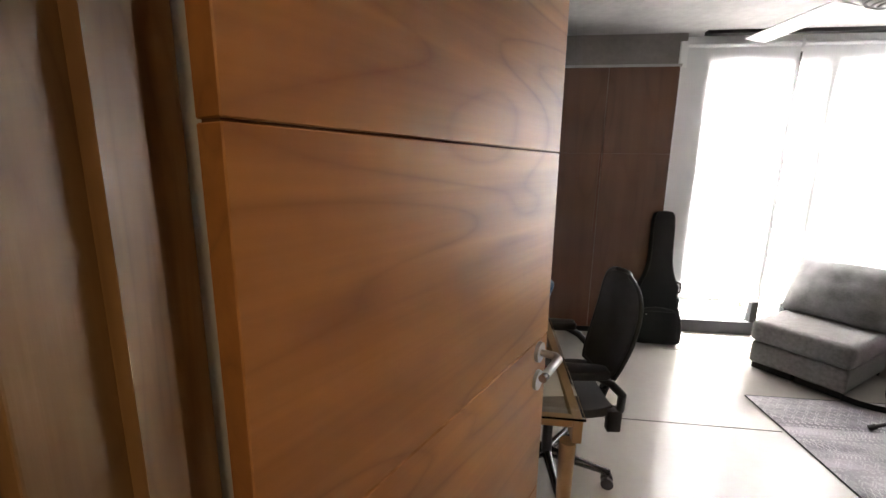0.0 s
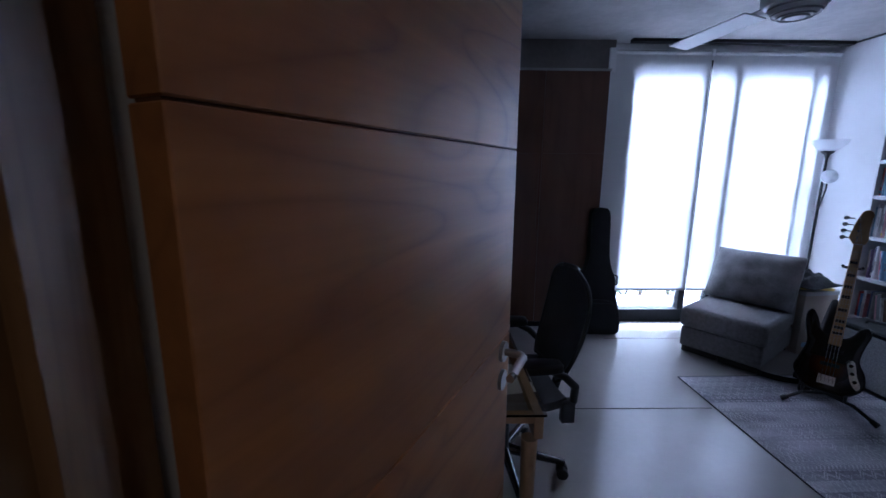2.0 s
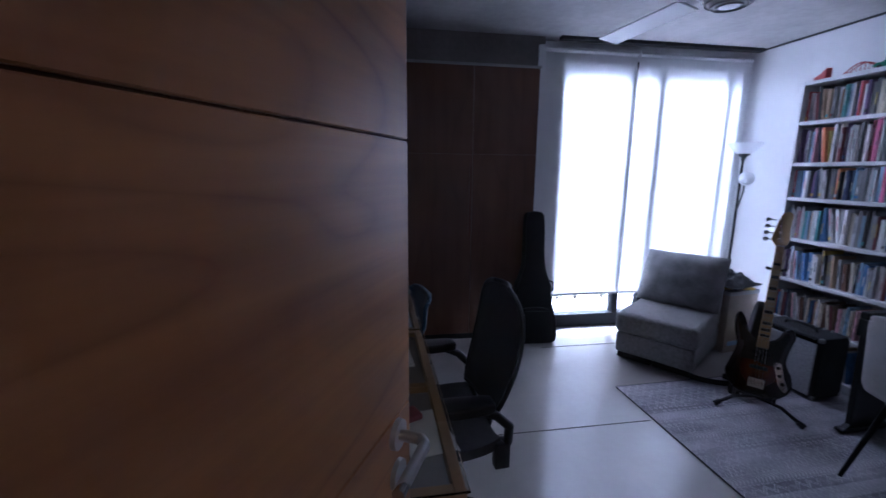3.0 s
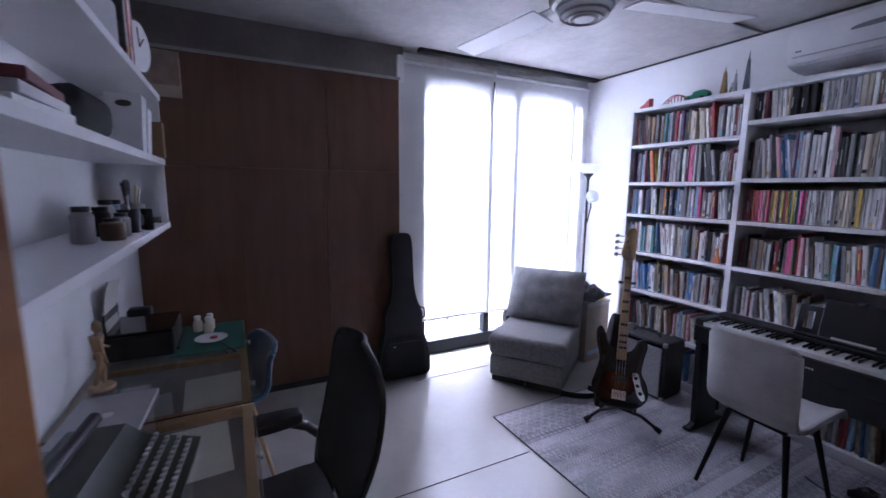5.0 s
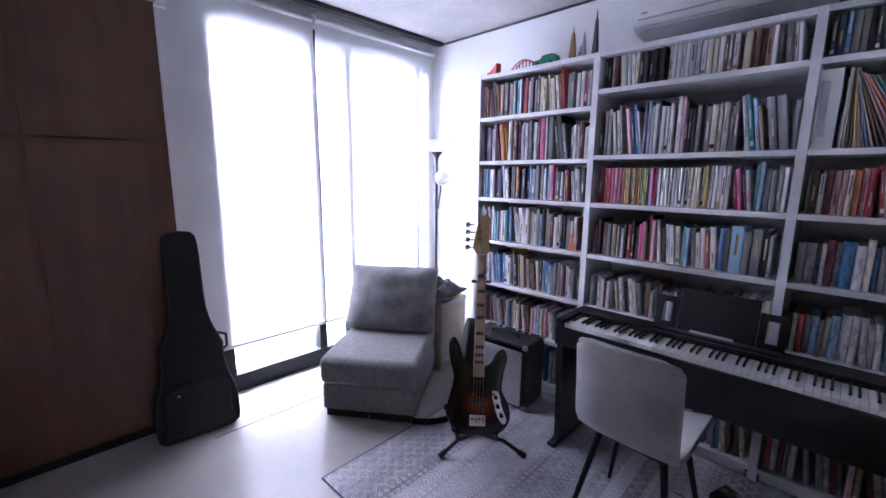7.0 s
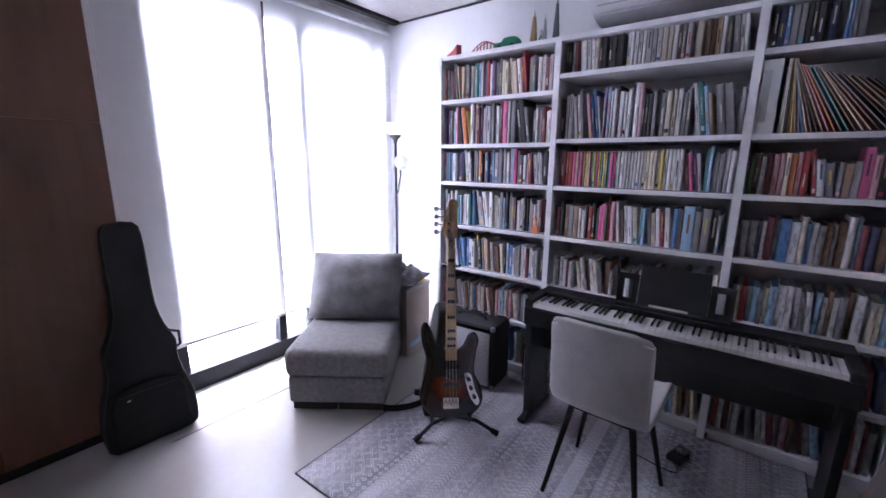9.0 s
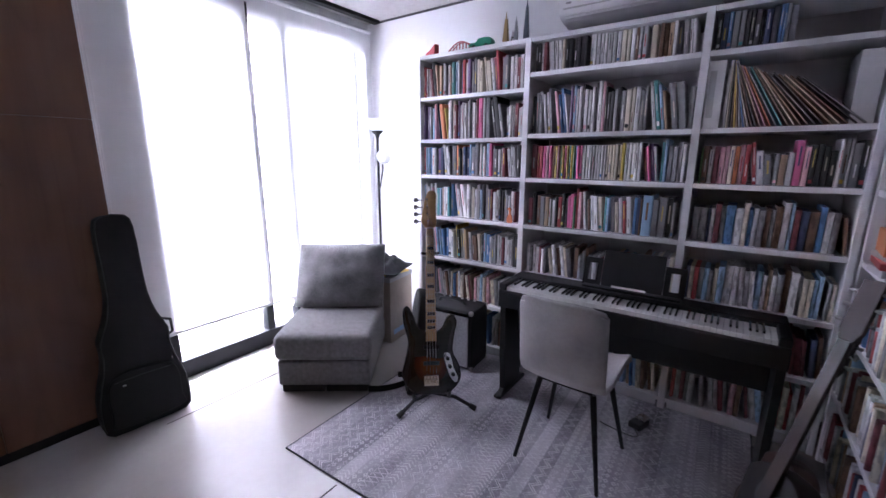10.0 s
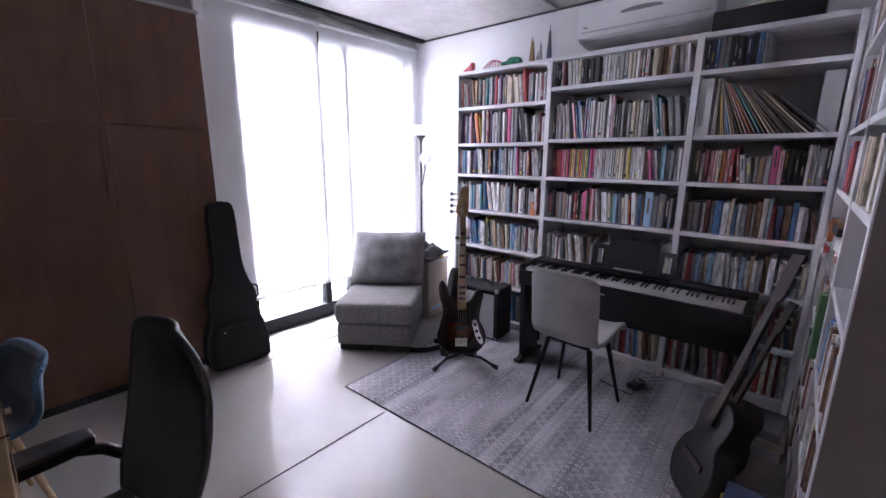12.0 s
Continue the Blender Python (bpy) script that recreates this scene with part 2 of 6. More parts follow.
# ---- the room and the hall ----
structure("floor", bm_box(-2.6, XR + 0.14, -2.2, YN + 0.16, -0.12, 0.0), M_FLOOR, "pale polished cement floor with a soft shine", "floor")
structure("ceiling", bm_box(XL - 0.14, XR + 0.14, YS - 0.14, YN + 0.16, HC, HC + 0.15), M_CEIL, "raw concrete slab ceiling with form marks", "ceiling")
structure("hall_ceiling", bm_box(-2.6, XR + 0.14, -2.2, YS - 0.142, HC, HC + 0.15), M_WALL, "white painted ceiling of the hall", "ceiling")
DX0, DX1, DH = -0.49, 0.345, 2.10
structure("wall_west", bm_box(XL - 0.14, XL, YS, YN + 0.16, 0, HC), M_WALL, "white plastered wall behind the desk", "wall")
structure("wall_east", bm_box(XR, XR + 0.14, YS - 0.14, YN + 0.16, 0, HC), M_WALL, "white plastered wall behind the bookcase", "wall")
bm = bm_box(-2.6, DX0 - 0.04, YS - 0.14, YS, 0, HC)
block(bm, DX1 + 0.04, XR, YS - 0.14, YS, 0, HC)
block(bm, DX0 - 0.04, DX1 + 0.04, YS - 0.14, YS, DH + 0.04, HC)
structure("wall_south", bm, M_WALL, "white plastered wall with a doorway", "wall")
WX0, WX1, WZ = 1.43, 3.33, 2.46
bm = bm_box(XL, WX0, YN, YN + 0.16, 0, HC)
block(bm, WX1, XR, YN, YN + 0.16, 0, HC)
block(bm, WX0, WX1, YN, YN + 0.16, WZ, HC)
structure("wall_north", bm, M_WALL, "white plastered wall with a tall window", "wall")
structure("hall_wall_back", bm_box(-2.6, XR + 0.14, -2.34, -2.2, 0, HC), M_WALL, "white plastered wall of the hall", "wall")
structure("hall_wall_west", bm_box(-2.74, -2.6, -2.34, YS, 0, HC), M_WALL, "white plastered end wall of the hall", "wall")
structure("hall_wall_east", bm_box(XR + 0.14, XR + 0.28, -2.34, YS, 0, HC), M_WALL, "white plastered end wall of the hall", "wall")
bm = bm_box(XL, 1.504, 3.158, 3.163, 0.0005, 0.0025)
block(bm, 1.25, XR, 4.262, 4.266, 0.0005, 0.0025)
structure("floor_joint", bm, M_JOINT, "thin dark movement joint in the cement floor", "joint")



# ---- door and its frame ----
bm = bm_box(DX0 - 0.035, DX0, YS - 0.155, YS + 0.004, 0, DH, 0.002)
block(bm, DX1, DX1 + 0.035, YS - 0.155, YS + 0.004, 0, DH, 0.002)
block(bm, DX0 - 0.035, DX1 + 0.035, YS - 0.155, YS + 0.004, DH + 0.001, DH + 0.036, 0.002)
structure("door_lining", bm, M_JAMB, "brown veneered door lining", "door frame")
bm = bm_box(DX0 + 0.0005, DX0 + 0.014, YS - 0.09, YS - 0.052, 0, DH - 0.001)
block(bm, DX1 - 0.014, DX1 - 0.0005, YS - 0.09, YS - 0.052, 0, DH - 0.001)
structure("door_stop", bm, M_JAMB, "wooden stop strip inside the door lining", "trim")
bm = bm_box(DX0 - 0.095, DX0 - 0.012, YS - 0.172, YS - 0.157, 0, DH + 0.09, 0.003)
block(bm, DX1 + 0.012, DX1 + 0.095, YS - 0.172, YS - 0.157, 0, DH + 0.09, 0.003)
block(bm, DX0 - 0.011, DX1 + 0.011, YS - 0.172, YS - 0.157, DH + 0.012, DH + 0.09, 0.003)
structure("door_casing", bm, wood("casing_wood", (0.50, 0.29, 0.11), (0.27, 0.13, 0.045), "z", 2.4, 0.45, 9), "honey brown wooden casing round the doorway", "trim")

door = tagged(new("door_1"), "cedar veneered door with horizontal grooves, standing half open", "door", kind="structure")
door.matrix_basis = pose(DX0 + 0.012, YS + 0.002, 0, 0, 0, 63)
DW = 0.80
part("core", bm_box(0.002, DW - 0.002, -0.034, -0.006, 0.010, 2.084), mat("door_core", (0.13, 0.055, 0.022), 0.6), door)
zs = [0.008, 0.19, 0.64, 1.09, 1.54, 2.086]
for a, b in zip(zs, zs[1:]):
    part("board", bm_box(0, DW, -0.040, 0.0, a + 0.0015, b - 0.0015, 0.0015, seg=1), M_DOOR, door)
bm = bmesh.new()
for y0, s_ in ((-0.040, -1), (0.0, 1)):
    rod(bm, (DW - 0.06, y0, 1.06), (DW - 0.06, y0 + s_ * 0.009, 1.06), 0.026, 0.025, 24)
    rod(bm, (DW - 0.06, y0, 0.985), (DW - 0.06, y0 + s_ * 0.008, 0.985), 0.026, 0.025, 24)
    tube(bm, [(DW - 0.06, y0, 1.06), (DW - 0.06, y0 + s_ * 0.045, 1.06), (DW - 0.072, y0 + s_ * 0.056, 1.06), (DW - 0.18, y0 + s_ * 0.057, 1.058)], 0.0095, 12)
part("door_handle", bm, M_STEEL, door, "satin steel lever handle on round roses", True)
bm = bmesh.new()
for z in (0.22, 0.95, 1.85):
    rod(bm, (-0.004, 0.004, z), (-0.004, 0.004, z + 0.10), 0.007, 0.007, 12)
    block(bm, -0.012, -0.001, -0.03, 0.0, z, z + 0.10)
part("hinge", bm, M_BLACK, door, "dark steel hinges")

# ---- window, blind, outside ----
window = tagged(new("window_1"), "tall sliding window in a dark aluminium frame", "window", kind="structure")
window.location = (0, YN, 0)
FY0, FY1 = -0.043, 0.05
posts = [(WX0, WX0 + 0.10), (2.155, 2.215), (2.430, 2.500), (3.135, 3.185), (WX1 - 0.055, WX1)]
for a, b in posts:
    part("window_frame", bm_box(a, b, FY0, FY1, 0.125, WZ - 0.06, 0.004), M_FRAME, window)
part("window_frame", bm_box(WX0, WX1, FY0 - 0.004, FY1 + 0.004, 0.0, 0.1245, 0.004), M_FRAME, window)
part("window_frame", bm_box(WX0, WX1, FY0 - 0.004, FY1 + 0.004, WZ - 0.0595, WZ, 0.004), M_FRAME, window)
for (p_, a), (b, q_) in zip(posts, posts[1:]):
    part("pane", bm_box(a + 0.0005, b - 0.0005, 0.022, 0.028, 0.1255, WZ - 0.0605), M_GLASS, window).visible_shadow = False
part("window_sill", bm_box(WX0 + 0.002, WX1 - 0.002, 0.0645, 0.15, 0.0, 0.05, 0.003), M_FRAME, window)

BY = YN - 0.058


def roller_blind(x0, x1, z0, z1, y, label):
    t = thing("roller_blind", label, "blind", pose(x0, y, z1), "blinds on the window")
    w, h = x1 - x0, z1 - z0
    bm = bmesh.new()
    sheet(bm, lambda u, v: Vector((u * w, 0.0035 * math.sin(9 * u + 2 * v), -v * (h - 0.02) - 0.001)), 24, 6, 0.0006)
    part("cloth", bm, M_BLIND, t, "", True)
    part("bottom_bar", bm_box(0, w, -0.007, 0.007, -h, -h + 0.022, 0.004), mat("blind_bar", (0.55, 0.56, 0.58), 0.5), t, "pale grey weighted bar")
    part("roller", rod(bmesh.new(), (0, 0.012, 0.018), (w, 0.012, 0.018), 0.019, seg=20), M_WHITE, t, "", True)
    for x in (-0.004, w + 0.001):
        part("bracket", bm_box(x, x + 0.003, -0.02, 0.06, -0.012, 0.05, 0.001), M_WHITE, t)
    return t


roller_blind(1.262, 2.192, 0.325, 2.50, BY, "lowered white screen roller blind glowing with daylight")
roller_blind(2.205, 3.355, 0.325, 2.50, BY - 0.004, "lowered white screen roller blind, the wider of two")
tube_pts = [(1.272, BY - 0.03, 2.49), (1.270, BY - 0.032, 1.6), (1.272, BY - 0.03, 0.95)]
bm = tube(bmesh.new(), tube_pts, 0.0022, 6)
tube(bm, [(1.284, BY - 0.03, 2.49), (1.286, BY - 0.031, 1.6), (1.272, BY - 0.03, 0.95)], 0.0022, 6)
c = thing("blind_cord", "thin looped cord hanging beside the blind", "cord", pose(0, 0, 0))
part("cord", bm, M_WHITE, c)
structure("curtain_track", bm_box(1.42, 3.36, BY - 0.115, BY - 0.055, HC - 0.028, HC - 0.0005), mat("slot_black", (0.02, 0.02, 0.022), 0.7), "dark track slot in the ceiling before the window", "track")
# block standing in for the recess over the wardrobe, coloured dark for its shade
structure("concrete_beam", bm_box(XL + 0.001, 1.30, 4.63, YN - 0.001, 2.345, HC - 0.001), mat("recess_shade", (0.29, 0.27, 0.25), 0.85, vary=0.2, scale=3, bump=0.3, bscale=30), "rough block coloured dark for the shaded recess over the wardrobe", "beam")
structure("blind_pelmet", bm_box(1.245, 1.30, YN - 0.14, YN - 0.111, 2.33, 2.53), M_WHITE, "white end cap of the blind's head", "trim")

structure("ground", bm_box(-30, 34, YN + 0.161, 70, -0.16, -0.10), mat("terrace_paving", (0.62, 0.61, 0.58), 0.8, vary=0.08, scale=1.5, bump=0.2), "pale terrace paving outside the window", "ground")
structure("terrace_kerb", bm_box(0.2, 5.0, YN + 0.42, YN + 0.60, -0.10, 0.07, 0.01), mat("kerb_white", (0.80, 0.80, 0.78), 0.7), "low white kerb on the terrace", "kerb")
structure("backdrop", bm_box(-4, 9, YN + 3.4, YN + 3.5, -0.10, 4.5), mat("garden_wall", (0.75, 0.75, 0.73), 0.9, vary=0.08, scale=1), "white garden wall beyond the terrace", "wall")


def shrub(x, y, h, seed):
    r = random.Random(seed)
    t = thing("shrub", "small green garden shrub beyond the glass", "shrub", pose(x, y, -0.10), "shrubs on the terrace")
    bm = bmesh.new()
    for k in range(7):
        a = r.uniform(0, 6.28)
        rod(bm, (0, 0, 0), (0.12 * math.cos(a), 0.12 * math.sin(a), h * r.uniform(0.6, 0.95)), 0.008, 0.003, 6)
    part("stem", bm, mat("bark", (0.12, 0.09, 0.06), 0.8), t)
    bm = bmesh.new()
    for k in range(240):
        p = Vector((r.gauss(0, 0.11), r.gauss(0, 0.11), h * r.uniform(0.25, 1.0)))
        m_ = Matrix.Translation(p) @ Euler((r.uniform(-1, 1), r.uniform(-1, 1), r.uniform(0, 6))).to_matrix().to_4x4()
        s_ = r.uniform(0.02, 0.045)
        v = [bm.verts.new(m_ @ Vector(q) * 1.0) for q in ((0, 0, 0), (s_ * .4, s_ * .5, .004), (0, s_ * 1.4, 0), (-s_ * .4, s_ * .5, .004))]
        bm.faces.new(v)
    part("crown", bm, mat("leaf", (0.10, 0.20, 0.05), 0.6, vary=0.3), t)


for k, (x, y, h) in enumerate(((2.02, YN + 0.85, 0.5), (2.28, YN + 0.95, 0.65), (2.62, YN + 0.9, 0.55), (1.75, YN + 1.2, 0.4))):
    shrub(x, y, h, k)

# ---- wardrobe ----
M_PULL = mat("pull_wood", (0.15, 0.058, 0.03), 0.4, vary=0.1)
wardrobe = thing("wardrobe", "dark reddish-brown built-in wardrobe with tall veneered doors", "wardrobe", pose(XL, 4.545, 0))
WW, WD, WH = 1.735, YN - 4.545 - 0.002, 2.325
part("body", bm_box(0.002, WW, 0.024, WD, 0.0, WH - 0.002, 0.002), M_WARD, wardrobe)
part("plinth", bm_box(0.004, WW - 0.004, 0.012, 0.0235, 0.0, 0.05), M_BLACK, wardrobe, "dark recessed plinth")
edges = [0.004, 0.606, 1.178, WW - 0.001]
for k, (a, b) in enumerate(zip(edges, edges[1:])):
    for z0, z1 in ((0.055, 1.628), (1.632, WH)):
        d_ = part("door", bm_box(a + 0.0015, b - 0.0015, 0.0, 0.022, z0, z1, 0.0015, seg=1), M_WARD, wardrobe)
        if z0 < 1 and k < 2:
            g = prism(bmesh.new(), [(b - 0.030, 0.95), (b - 0.006, 0.93), (b - 0.006, 1.625), (b - 0.020, 1.605)], -0.010, -0.0005, None)
            part("finger_pull", g, M_PULL, d_, "vertical wooden finger pull")
structure("ledge", bm_box(XL + 0.001, 1.24, 4.53, YN, WH + 0.002, WH + 0.018), M_CEIL, "pale ledge along the wardrobe top", "trim")

# ---- bookcases ----
BX, TOPZ = 3.0, 2.155
PAL = {"wh": (0.72, 0.71, 0.70), "cr": (0.62, 0.57, 0.46), "bk": (0.022, 0.022, 0.024), "gr": (0.22, 0.22, 0.23), "lg": (0.45, 0.45, 0.46),
       "rd": (0.42, 0.045, 0.05), "dr": (0.17, 0.025, 0.035), "pk": (0.62, 0.11, 0.27), "lp": (0.60, 0.33, 0.38), "or": (0.60, 0.19, 0.06), "yl": (0.66, 0.50, 0.10),
       "gn": (0.12, 0.30, 0.13), "dg": (0.035, 0.09, 0.06), "te": (0.06, 0.28, 0.30), "bl": (0.07, 0.19, 0.42), "lb": (0.27, 0.43, 0.58), "nv": (0.025, 0.04, 0.11),
       "pu": (0.17, 0.10, 0.22), "br": (0.16, 0.08, 0.045), "tn": (0.40, 0.27, 0.17)}
M_BOOK = {k: mat("cover_" + k, tuple(min(0.84, 1.22 * c_ + 0.035) for c_ in v), 0.45, vary=0.08, scale=9, spread=0.22) for k, v in PAL.items()}


def unit_cover():
    """A book's cover of one metre each way: spine at y 0, rounded, with two boards."""
    bm = bmesh.new()
    out = [(0.0, 1.0), (0.0, 0.05), (0.12, 0.012), (0.5, 0.0), (0.88, 0.012), (1.0, 0.05), (1.0, 1.0), (0.90, 1.0), (0.90, 0.06), (0.10, 0.06), (0.10, 1.0)]
    lo, hi = ([bm.verts.new((x, y, z)) for x, y in out] for z in (0.0, 1.0))
    n = len(out)
    for k in range(n):
        bm.faces.new((lo[k], lo[(k + 1) % n], hi[(k + 1) % n], hi[k]))
    for q in ((0, 1, 9, 10), (1, 2, 3, 4, 5, 8, 9), (5, 6, 7, 8)):
        bm.faces.new([hi[i] for i in q])
        bm.faces.new([lo[i] for i in q][::-1])
    bmesh.ops.recalc_face_normals(bm, faces=bm.faces)
    return bm


def to_mesh(name, bm, material):
    me = bpy.data.meshes.new(name)
    bm.to_mesh(me)
    bm.free()
    me.materials.append(material)
    return me


ME_COVER = to_mesh("cover", unit_cover(), M_BOOK["wh"])
ME_PAGES = to_mesh("pages", bm_box(0.10, 0.90, 0.07, 0.985, 0.012, 0.985), M_PAPER)
ME_TITLE = to_mesh("title_bar", bm_box(0.28, 0.72, -0.006, 0.004, 0.40, 0.86), M_BOOK["wh"])
ME_BAND = to_mesh("spine_band", bm_box(0.16, 0.84, -0.004, 0.010, 0.08, 0.17), M_BOOK["wh"])
NAMES_C = {"wh": "white", "cr": "cream", "bk": "black", "gr": "dark grey", "lg": "pale grey", "rd": "red", "dr": "dark red", "pk": "bright pink", "lp": "pale pink", "or": "orange",
           "yl": "yellow", "gn": "green", "dg": "dark green", "te": "teal", "bl": "blue", "lb": "light blue", "nv": "navy blue", "pu": "purple", "br": "brown", "tn": "tan"}


def place_book(m, th, dp, h, col, rnd, where):
    b = new("book", ME_COVER)
    b.matrix_basis = m @ Matrix.Diagonal((th, dp, h, 1))
    b.material_slots[0].link = "OBJECT"
    b.material_slots[0].material = M_BOOK[col]
    size = "tall" if h > 0.25 else ("slim" if th < 0.014 else "small" if h < 0.19 else "upright")
    tagged(b, "%s %s book with printed spine on %s" % (size, NAMES_C[col], where), "book", "books on the shelves")
    p = new("pages", ME_PAGES)
    p.parent = b
    dark = sum(PAL[col]) < 0.8
    if rnd.random() < 0.62:
        t = new("title_bar", ME_TITLE)
        t.parent = b
        t.material_slots[0].link = "OBJECT"
        t.material_slots[0].material = M_BOOK[rnd.choice(["wh", "wh", "cr", "yl", "lg"] if dark else ["bk", "gr", "rd", "nv", "br"])]
        s0 = rnd.uniform(0.25, 0.6)
        t.matrix_basis = Matrix.Translation((0.5 - 0.5 * s0, 0, rnd.uniform(-0.05, 0.12))) @ Matrix.Diagonal((s0, 1, rnd.uniform(0.5, 1.0), 1))
    if rnd.random() < 0.2:
        t = new("spine_band", ME_BAND)
        t.parent = b
        t.material_slots[0].link = "OBJECT"
        t.material_slots[0].material = M_BOOK[rnd.choice(["wh", "rd", "bl", "yl", "bk", "lp", "te"])]


def book_row(base, length, clear, spec, seed, where, single=None, depth=0.17):
    """Books side by side along base's x; spec: colour*count:thickness(mm):height(cm), read in order. single: a list that takes the books' boxes instead."""
    rnd = random.Random(seed)
    u, run, angle = 0.004, 0, 0.0
    for item in spec.split():
        f_ = item.split(":")
        col, n = (f_[0].split("*") + ["1"])[:2]
        th0 = float(f_[1]) / 1000 if len(f_) > 1 else 0.022
        h0 = float(f_[2]) / 100 if len(f_) > 2 else 0.21
        for k in range(int(n)):
            th = th0 * rnd.uniform(0.85, 1.2) * (1 if len(f_) > 3 else rnd.uniform(0.75, 1.3))
            h = min(clear - 0.008, h0 * (1 if len(f_) > 3 else rnd.uniform(0.9, 1.08)))
            lean = 0.0
            if run:
                lean, run = angle, run - 1
            elif u > 0.05 and len(f_) < 4 and rnd.random() < 0.09:
                run, angle = rnd.randint(2, 5), rnd.uniform(3, 9)
                lean = angle
                u += h * math.sin(radians(lean)) * 0.92
            if u + th > length - 0.004:
                return
            dp = depth * rnd.uniform(0.85, 1.1)
            back = rnd.uniform(0.012, 0.035)
            m = base @ Matrix.Translation((u, back, 0.0005)) @ pose(0, 0, 0, 0, -lean, 0)
            if single is None:
                place_book(m, th, dp, h, col, rnd, where)
            else:
                single.append((m, th, dp, h))
            u += th / math.cos(radians(lean)) + 0.0006 + (rnd.uniform(0.002, 0.02) if rnd.random() < 0.04 else 0)


def joined_books(name, boxes, label, seed):
    """The rest of the books in one mesh, coloured book by book."""
    m = bpy.data.materials.new("mixed_covers")
    m.use_nodes = True
    n, l = m.node_tree.nodes, m.node_tree.links
    g, rp = n.new("ShaderNodeNewGeometry"), n.new("ShaderNodeValToRGB")
    rp.color_ramp.interpolation = "CONSTANT"
    cols = ["wh", "dr", "cr", "gr", "dr", "lg", "br", "wh", "nv", "gr", "lp", "tn", "wh", "rd", "cr", "lg", "gr", "wh", "lb", "dr", "cr", "lg", "bl", "br"]
    el = rp.color_ramp.elements
    for k, c_ in enumerate(cols):
        e = el[k] if k < 2 else el.new(k / len(cols))
        e.position, e.color = k / len(cols), (*(min(0.84, 1.22 * x_ + 0.035) for x_ in PAL[c_]), 1)
    l.new(g.outputs["Random Per Island"], rp.inputs[0])
    tc, nz, mx = n.new("ShaderNodeTexCoord"), n.new("ShaderNodeTexNoise"), n.new("ShaderNodeMix")
    mx.data_type, mx.blend_type = "RGBA", "MULTIPLY"
    mp = n.new("ShaderNodeMapping")
    mp.inputs["Scale"].default_value = (60, 60, 22)
    l.new(tc.outputs["Object"], mp.inputs[0])
    l.new(mp.outputs[0], nz.inputs["Vector"])
    nz.inputs["Scale"].default_value = 1.0
    rp2 = n.new("ShaderNodeValToRGB")
    rp2.color_ramp.elements[0].position, rp2.color_ramp.elements[1].position = 0.38, 0.5
    rp2.color_ramp.elements[0].color = (0.55, 0.55, 0.55, 1)
    l.new(nz.outputs[0], rp2.inputs[0])
    mx.inputs[0].default_value = 0.8
    l.new(rp.outputs[0], mx.inputs[6])
    l.new(rp2.outputs[0], mx.inputs[7])
    l.new(mx.outputs[2], n["Principled BSDF"].inputs["Base Color"])
    n["Principled BSDF"].inputs["Roughness"].default_value = 0.5
    verts, faces = [], []
    out = [(0.0, 1.0), (0.0, 0.05), (0.14, 0.012), (0.5, 0.0), (0.86, 0.012), (1.0, 0.05), (1.0, 1.0)]
    for mm, th, dp, h in boxes:
        b0 = len(verts)
        for z in (0.0, h):
            verts += [tuple(mm @ Vector((x * th, y * dp, z))) for x, y in out]
        for k in range(7):
            faces.append((b0 + k, b0 + (k + 1) % 7, b0 + 7 + (k + 1) % 7, b0 + 7 + k))
        faces += [tuple(range(b0 + 13, b0 + 6, -1)), tuple(range(b0, b0 + 7))]
    me = bpy.data.meshes.new(name)
    me.from_pydata(verts, [], faces)
    me.materials.append(m)
    bm = bmesh.new()
    bm.from_mesh(me)
    bmesh.ops.recalc_face_normals(bm, faces=bm.faces)
    bm.to_mesh(me)
    bm.free()
    return tagged(new(name, me), label, "books", kind="stuff")


def bookcase(name, label, m, width, height, depth, levels, dividers):
    """A white open bookcase: x along its front, y into it."""
    t = thing(name, label, "bookcase", m)
    ups = [0.0] + dividers + [width]
    for k, u in enumerate(ups):
        a = u if k == 0 else (u - 0.028 if k == len(ups) - 1 else u - 0.018)
        part("upright", bm_box(a, a + (0.028 if k in (0, len(ups) - 1) else 0.036), 0.0, depth, 0, height, 0.0015, seg=1), M_WHITE, t)
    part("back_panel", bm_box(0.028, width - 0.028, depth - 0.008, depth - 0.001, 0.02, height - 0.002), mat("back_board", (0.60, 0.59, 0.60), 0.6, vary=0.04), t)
    for k, (a, b) in enumerate(zip(ups, ups[1:])):
        for z in levels[k] + [height, 0.075]:
            part("shelf", bm_box(a + (0.0285 if k == 0 else 0.0185), b - (0.0285 if k == len(ups) - 2 else 0.0185), 0.003, depth - 0.009, z - 0.026, z, 0.0015, seg=1), M_WHITE, t)
        part("plinth", bm_box(a + 0.03, b - 0.03, 0.02, 0.035, 0.0, 0.048), M_WHITE, t)
    return t


E_M = pose(BX, 3.866, 0, 0, 0, -90)
EDIV = [3.866 - 3.0, 3.866 - 2.062]
EW = 3.866 - 1.378
L1, L2, L3 = [1.872, 1.575, 1.318, 1.012, 0.700, 0.385], [1.955, 1.592, 1.318, 1.012, 0.692, 0.385], [1.955, 1.592, 1.318, 1.012, 0.692, 0.385]
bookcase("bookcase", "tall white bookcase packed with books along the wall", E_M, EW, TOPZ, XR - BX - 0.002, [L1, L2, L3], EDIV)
rest = []


